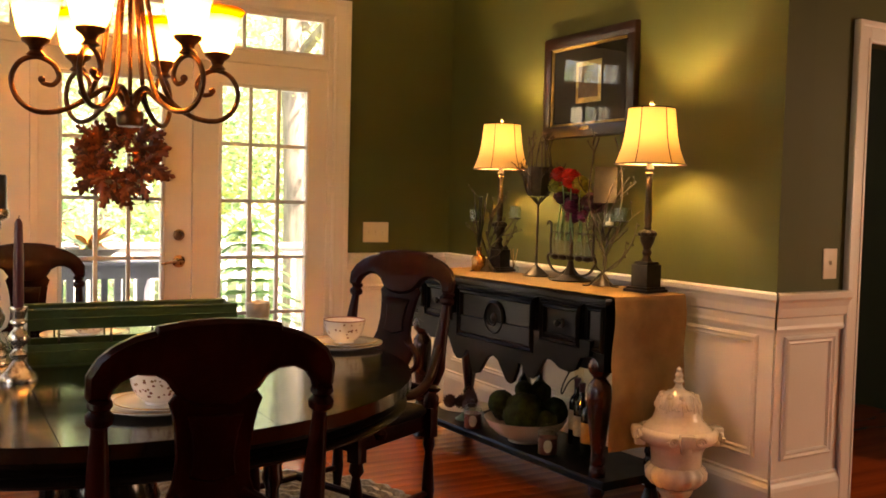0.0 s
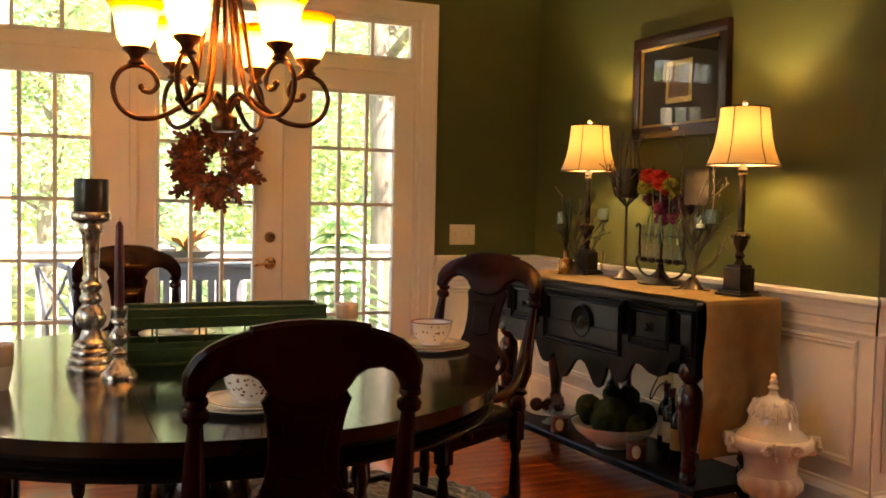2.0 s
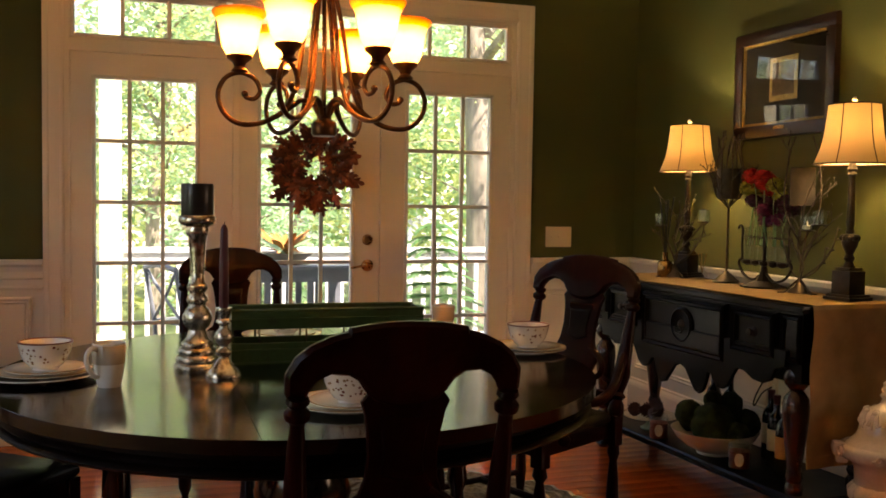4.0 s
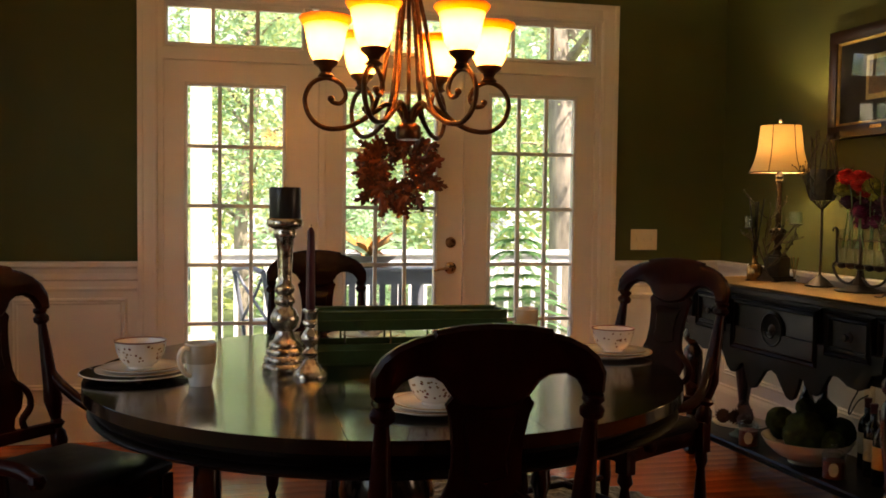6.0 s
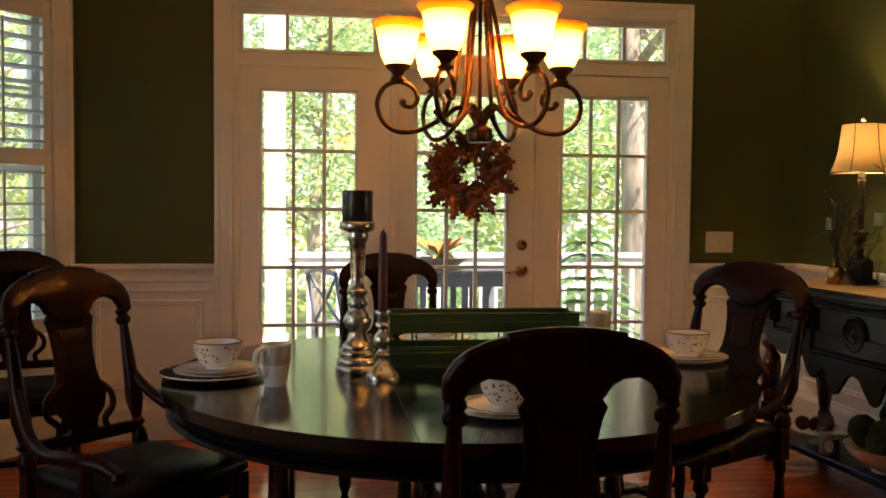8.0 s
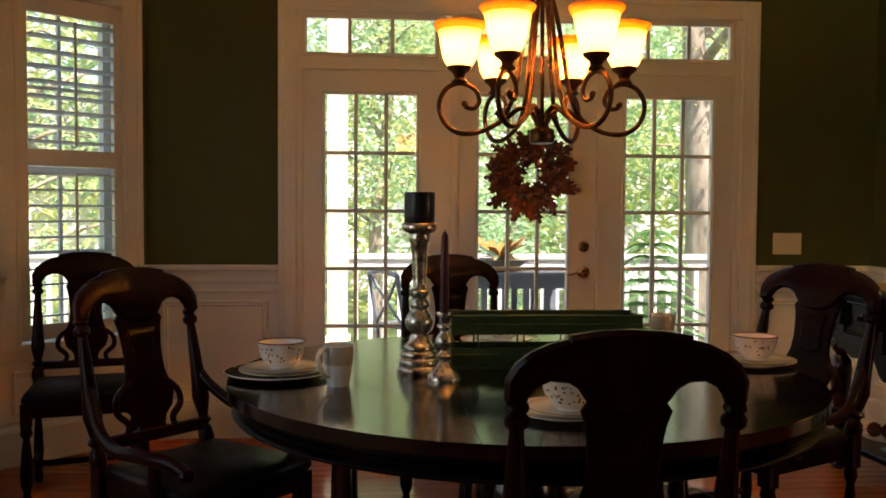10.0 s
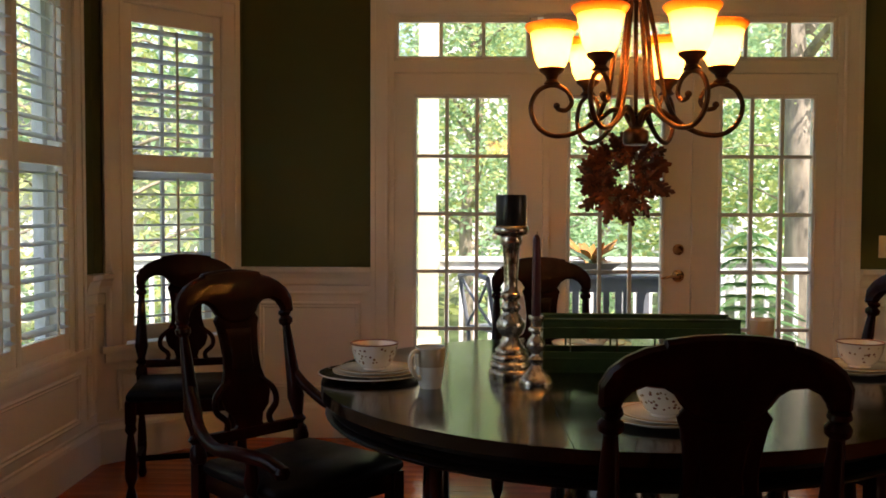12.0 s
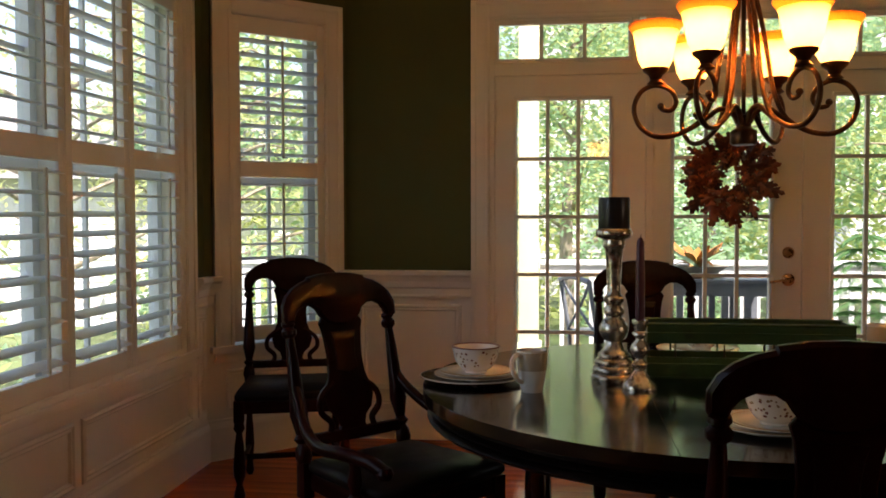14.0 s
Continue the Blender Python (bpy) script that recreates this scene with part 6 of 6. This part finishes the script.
rnd = random.Random(4)
for k in range(26):
    bm = bmn()
    blade(bm, (rnd.uniform(-0.05, 0.05), rnd.uniform(-0.05, 0.05), 0.08), k * 2.4, rnd.uniform(0.14, 0.30), rnd.uniform(0.10, 0.24), 0.03, rnd.uniform(0.03, 0.14))
    part("leaf", bm, ORANGEL if k % 4 else FOLI, bp_, smooth=180)

# layered conifer in a pot
cf = thing("potted_conifer", pose(2.25, 7.25, -0.0475), "potted green conifer with layered feathery fronds", "potted plant")
part("pot", lathe(bmn(), [(0.13, 0), (0.16, 0.02), (0.19, 0.28), (0.2, 0.3), (0.18, 0.3), (0.0, 0.27)], 28), POT, cf)
part("trunk", tube(bmn(), [(0, 0, 0.25), (0.01, 0, 0.8), (0, 0, 1.25)], 0.014, 8, 0.006), BARK, cf)
for tier in range(9):
    z = 0.36 + 0.095 * tier
    for k in range(8):
        a = math.tau * k / 8 + tier * 0.5
        L_ = 0.50 * (1 - tier / 13) * rnd.uniform(0.85, 1.1)
        bm = bmn()
        pts = [Vector((math.cos(a) * L_ * t, math.sin(a) * L_ * t, z + 0.10 * t - 0.16 * t * t)) for t in (0, 0.25, 0.5, 0.75, 1)]
        tube(bm, pts, 0.004, 5, 0.002)
        d = Vector((math.cos(a), math.sin(a), 0))
        s = Vector((-math.sin(a), math.cos(a), 0))
        for t in range(3, 26):
            f = t / 26
            i_ = min(3, int(f * 4))
            p = pts[i_].lerp(pts[i_ + 1], f * 4 - i_)
            w = 0.075 * (1 - f * 0.75)
            for q in (-1, 1):
                e = p + s * q * w + d * w * 0.7 + Vector((0, 0, -0.02 + rnd.uniform(-.01, .01)))
                n_ = d * 0.008
                bm.faces.new([bm.verts.new(v) for v in (p - n_, p + n_, e + n_ * 0.4, e - n_ * 0.4)])
        part("frond", bm, FERN, cf, smooth=0)


def tree(x, y, h, spread, seed, leaves, mats, trunk_r=0.12, low=0.25, size=0.052):
    t_ = thing("tree", pose(x, y, -1.05), "leafy garden tree with light green and yellow leaves", "tree", "garden trees")
    rn_ = random.Random(seed)
    bm = tube(bmn(), smooth_path([(0, 0, 0), (rn_.uniform(-.1, .1), 0, h * 0.3), (rn_.uniform(-.2, .2), 0.1, h * 0.6), (0, 0, h * 0.9)]), trunk_r, 10, trunk_r * 0.25)
    tips = []
    for k in range(16):
        a = k * 2.4
        z0 = h * (low + 0.6 * k / 16)
        L_ = spread * rn_.uniform(0.6, 1.0) * (1 - 0.45 * k / 16)
        pts = smooth_path([(0, 0, z0), (L_ * 0.5 * math.cos(a), L_ * 0.5 * math.sin(a), z0 + L_ * 0.22), (L_ * math.cos(a), L_ * math.sin(a), z0 + L_ * rn_.uniform(0.15, 0.5))], 4)
        tube(bm, pts, trunk_r * 0.3, 6, trunk_r * 0.06)
        tips += pts[3:]
    part("trunk", bm, BARK, t_)
    verts, faces = [], []
    bunches = [[] for _ in mats]
    for k in range(int(leaves * 1.5)):
        c = rn_.choice(tips)
        p = c + Vector((rn_.gauss(0, 0.26), rn_.gauss(0, 0.26), rn_.gauss(0, 0.22))) * (spread / 1.6)
        bunches[min(len(mats) - 1, int(rn_.random() ** 1.5 * len(mats)))].append(p)
    for mt, ps in zip(mats, bunches):
        verts, faces = [], []
        for p in ps:
            q = Euler((rn_.uniform(-1, 1), rn_.uniform(-1, 1), rn_.uniform(0, 6.3))).to_matrix()
            s = size * rn_.uniform(0.7, 1.3)
            i_ = len(verts)
            verts += [p + q @ Vector(v) for v in ((0, -s, 0), (s * 0.42, 0, s * 0.12), (0, s, 0), (-s * 0.42, 0, s * 0.12))]
            faces.append((i_, i_ + 1, i_ + 2, i_ + 3))
        me = bpy.data.meshes.new("crown")
        me.from_pydata(verts, [], faces)
        me.materials.append(mt)
        o = new("crown", me)
        o.parent = t_


tree(0.2, 13.5, 7.0, 2.0, 1, 7000, (FOLI, FOLY))
tree(2.3, 15.5, 7.5, 2.2, 2, 7000, (FOLI, FOLY))
tree(-2.2, 15.0, 7.0, 2.2, 3, 6000, (FOLI, FOLY))
tree(4.27, 11.6, 8.5, 2.3, 4, 5000, (FOLY, FOLI), 0.26, 0.42)
tree(6.6, 17.0, 7.5, 2.4, 5, 5000, (FOLY, FOLI))
tree(1.2, 11.0, 3.2, 1.2, 6, 1900, (FOLI,), 0.06, 0.15, 0.06)
tree(-6.4, 6.8, 6.0, 2.2, 7, 1900, (FOLY, FOLI))
tree(-7.2, 4.0, 6.0, 2.3, 8, 1700, (FOLI, FOLY))
tree(-5.4, 9.5, 6.5, 2.2, 9, 900, (FOLY,))
tree(-4.4, 12.0, 6.5, 2.0, 21, 800, (FOLY,))
tree(-6.3, 14.5, 7.0, 2.2, 22, 1300, (FOLY,))
tree(-3.4, 8.9, 2.6, 1.1, 23, 1400, (FOLI, FOLY), 0.05, 0.12, 0.06)
tree(-4.4, 5.4, 3.0, 1.2, 24, 1500, (FOLI, FOLY), 0.05, 0.12, 0.06)
tree(-4.6, 2.6, 2.4, 1.1, 10, 1500, (FOLI,), 0.05, 0.12, 0.06)


# woods behind the gardens
def woods(x0, x1, y0, y1, z1, count, seed, size, mats):
    rn_ = random.Random(seed)
    verts, faces, tint = [], [], []
    clumps = [(Vector((rn_.uniform(x0, x1), rn_.uniform(y0, y1), rn_.uniform(-0.8, z1))), rn_.uniform(0.7, 1.5), rn_.random()) for _ in range(count // 90)]
    for k in range(count):
        c, r, q_ = rn_.choice(clumps)
        p = c + Vector((rn_.gauss(0, 0.5), rn_.gauss(0, 0.5), rn_.gauss(0, 0.42))) * r
        p.z = max(p.z, -0.95)
        q = Euler((rn_.uniform(-1, 1), rn_.uniform(-1, 1), rn_.uniform(0, 6.3))).to_matrix()
        s = size * rn_.uniform(0.7, 1.3)
        i_ = len(verts)
        verts += [p + q @ Vector(v) for v in ((0, -s, 0), (s * 0.45, 0, s * 0.12), (0, s, 0), (-s * 0.45, 0, s * 0.12))]
        faces.append((i_, i_ + 1, i_ + 2, i_ + 3))
        tint.append(0 if q_ < 0.5 else 1)
    me = bpy.data.meshes.new("woods")
    me.from_pydata(verts, [], faces)
    for mt in mats:
        me.materials.append(mt)
    me.polygons.foreach_set("material_index", tint)
    return tagged(new("woods", me), "pale green leafy woods behind the gardens", "woods", kind="stuff")


woods(-9, 9, 18.5, 23, 6.0, 17000, 31, 0.16, (FOLI, FOLY))
woods(-12, -9.5, -2, 9, 3.4, 3200, 32, 0.15, (FOLY, FOLI))

HOUSEPANE = mat("pale_window_with_blinds", (0.42, 0.46, 0.48), 0.15, spread=0.1)


def house(x, y, rot, w, h, label):
    hs = thing("house", pose(x, y, -1.05, 0, 0, rot), label, "house", "neighbouring houses")
    wl = part("wall", quick_box(-w / 2, w / 2, 0, 6, 0, h), SIDING, hs, smooth=0)
    me = mesh_of(slab(bmn(), [(0.0, 0.0), (-0.028, 0.0), (-0.008, 0.15), (0.0, 0.15)], -w / 2, w / 2, Matrix.Rotation(radians(90), 4, "Y") @ Matrix.Rotation(radians(90), 4, "Z")), SIDING, "siding_board", 0)
    for k in range(int(h / 0.15)):
        place_part("siding_board", me, wl, pose(0, -0.002, 0.15 * k))
    bm = bmn()
    vs = [bm.verts.new(v) for v in ((-w / 2 - .4, -0.5, h - 0.1), (w / 2 + .4, -0.5, h - 0.1), (w / 2 + .4, 3, h + 1.9), (-w / 2 - .4, 3, h + 1.9), (w / 2 + .4, 6.5, h - 0.1), (-w / 2 - .4, 6.5, h - 0.1))]
    for f in ((0, 1, 2, 3), (3, 2, 4, 5), (0, 3, 5), (1, 4, 2), (0, 5, 4, 1)):
        bm.faces.new([vs[i] for i in f])
    part("roof", bm, ROOFM, hs, smooth=0)
    for k in (-1, 0, 1):
        wi = part("window", frame_of(bmn(), k * w * 0.3 - 0.5, k * w * 0.3 + 0.5, 1.2, 2.7, -0.07, -0.03, 0.1), SIDING, hs, smooth=0)
        part("pane", quick_box(k * w * 0.3 - 0.4, k * w * 0.3 + 0.4, -0.05, -0.035, 1.3, 2.6), HOUSEPANE, wi, smooth=0)


house(4.2, 26, 0, 10, 6.6, "white clapboard house beyond the trees")
house(-8.2, 19.0, 30, 13, 3.1, "white clapboard house across the side garden")
house(-13, 4, 90, 12, 3.6, "white clapboard house next door")

# ---------------- oak boards of the floor ----------------
rnd = random.Random(12)
BW = 0.083
boards = {}


def board(x0, x1, y):
    key = round(x1 - x0, 2)
    if key not in boards:
        boards[key] = mesh_of(quick_box(-key / 2, key / 2, -BW / 2 + 0.0006, BW / 2 - 0.0006, -0.012, 0.0, bevel=0.001), FLOORM, "floor_board", 0)
    place_part("floor_board", boards[key], floor_ob, pose((x0 + x1) / 2, y, 0))


y = DOORW - BW / 2
while y > 2.35:
    x = -1.9
    while x < 2.95:
        ln = rnd.choice((0.9, 1.2, 1.5, 1.8))
        x1 = min(2.95, x + ln)
        board(x, x1, y)
        x = x1
    y -= BW
bm = bmn()
while y > -3.2:
    box(bm, -1.9, 5.4, y - BW / 2 + 0.0006, y + BW / 2 - 0.0006, -0.012, 0.0)
    y -= BW
y2 = 2.4
while y2 < 5.5:
    box(bm, 2.952, 5.4, y2 - BW / 2 + 0.0006, y2 + BW / 2 - 0.0006, -0.012, 0.0)
    y2 += BW
tagged(part("floor_boards_beyond", bm, FLOORM, floor_ob, smooth=0), kind="stuff")
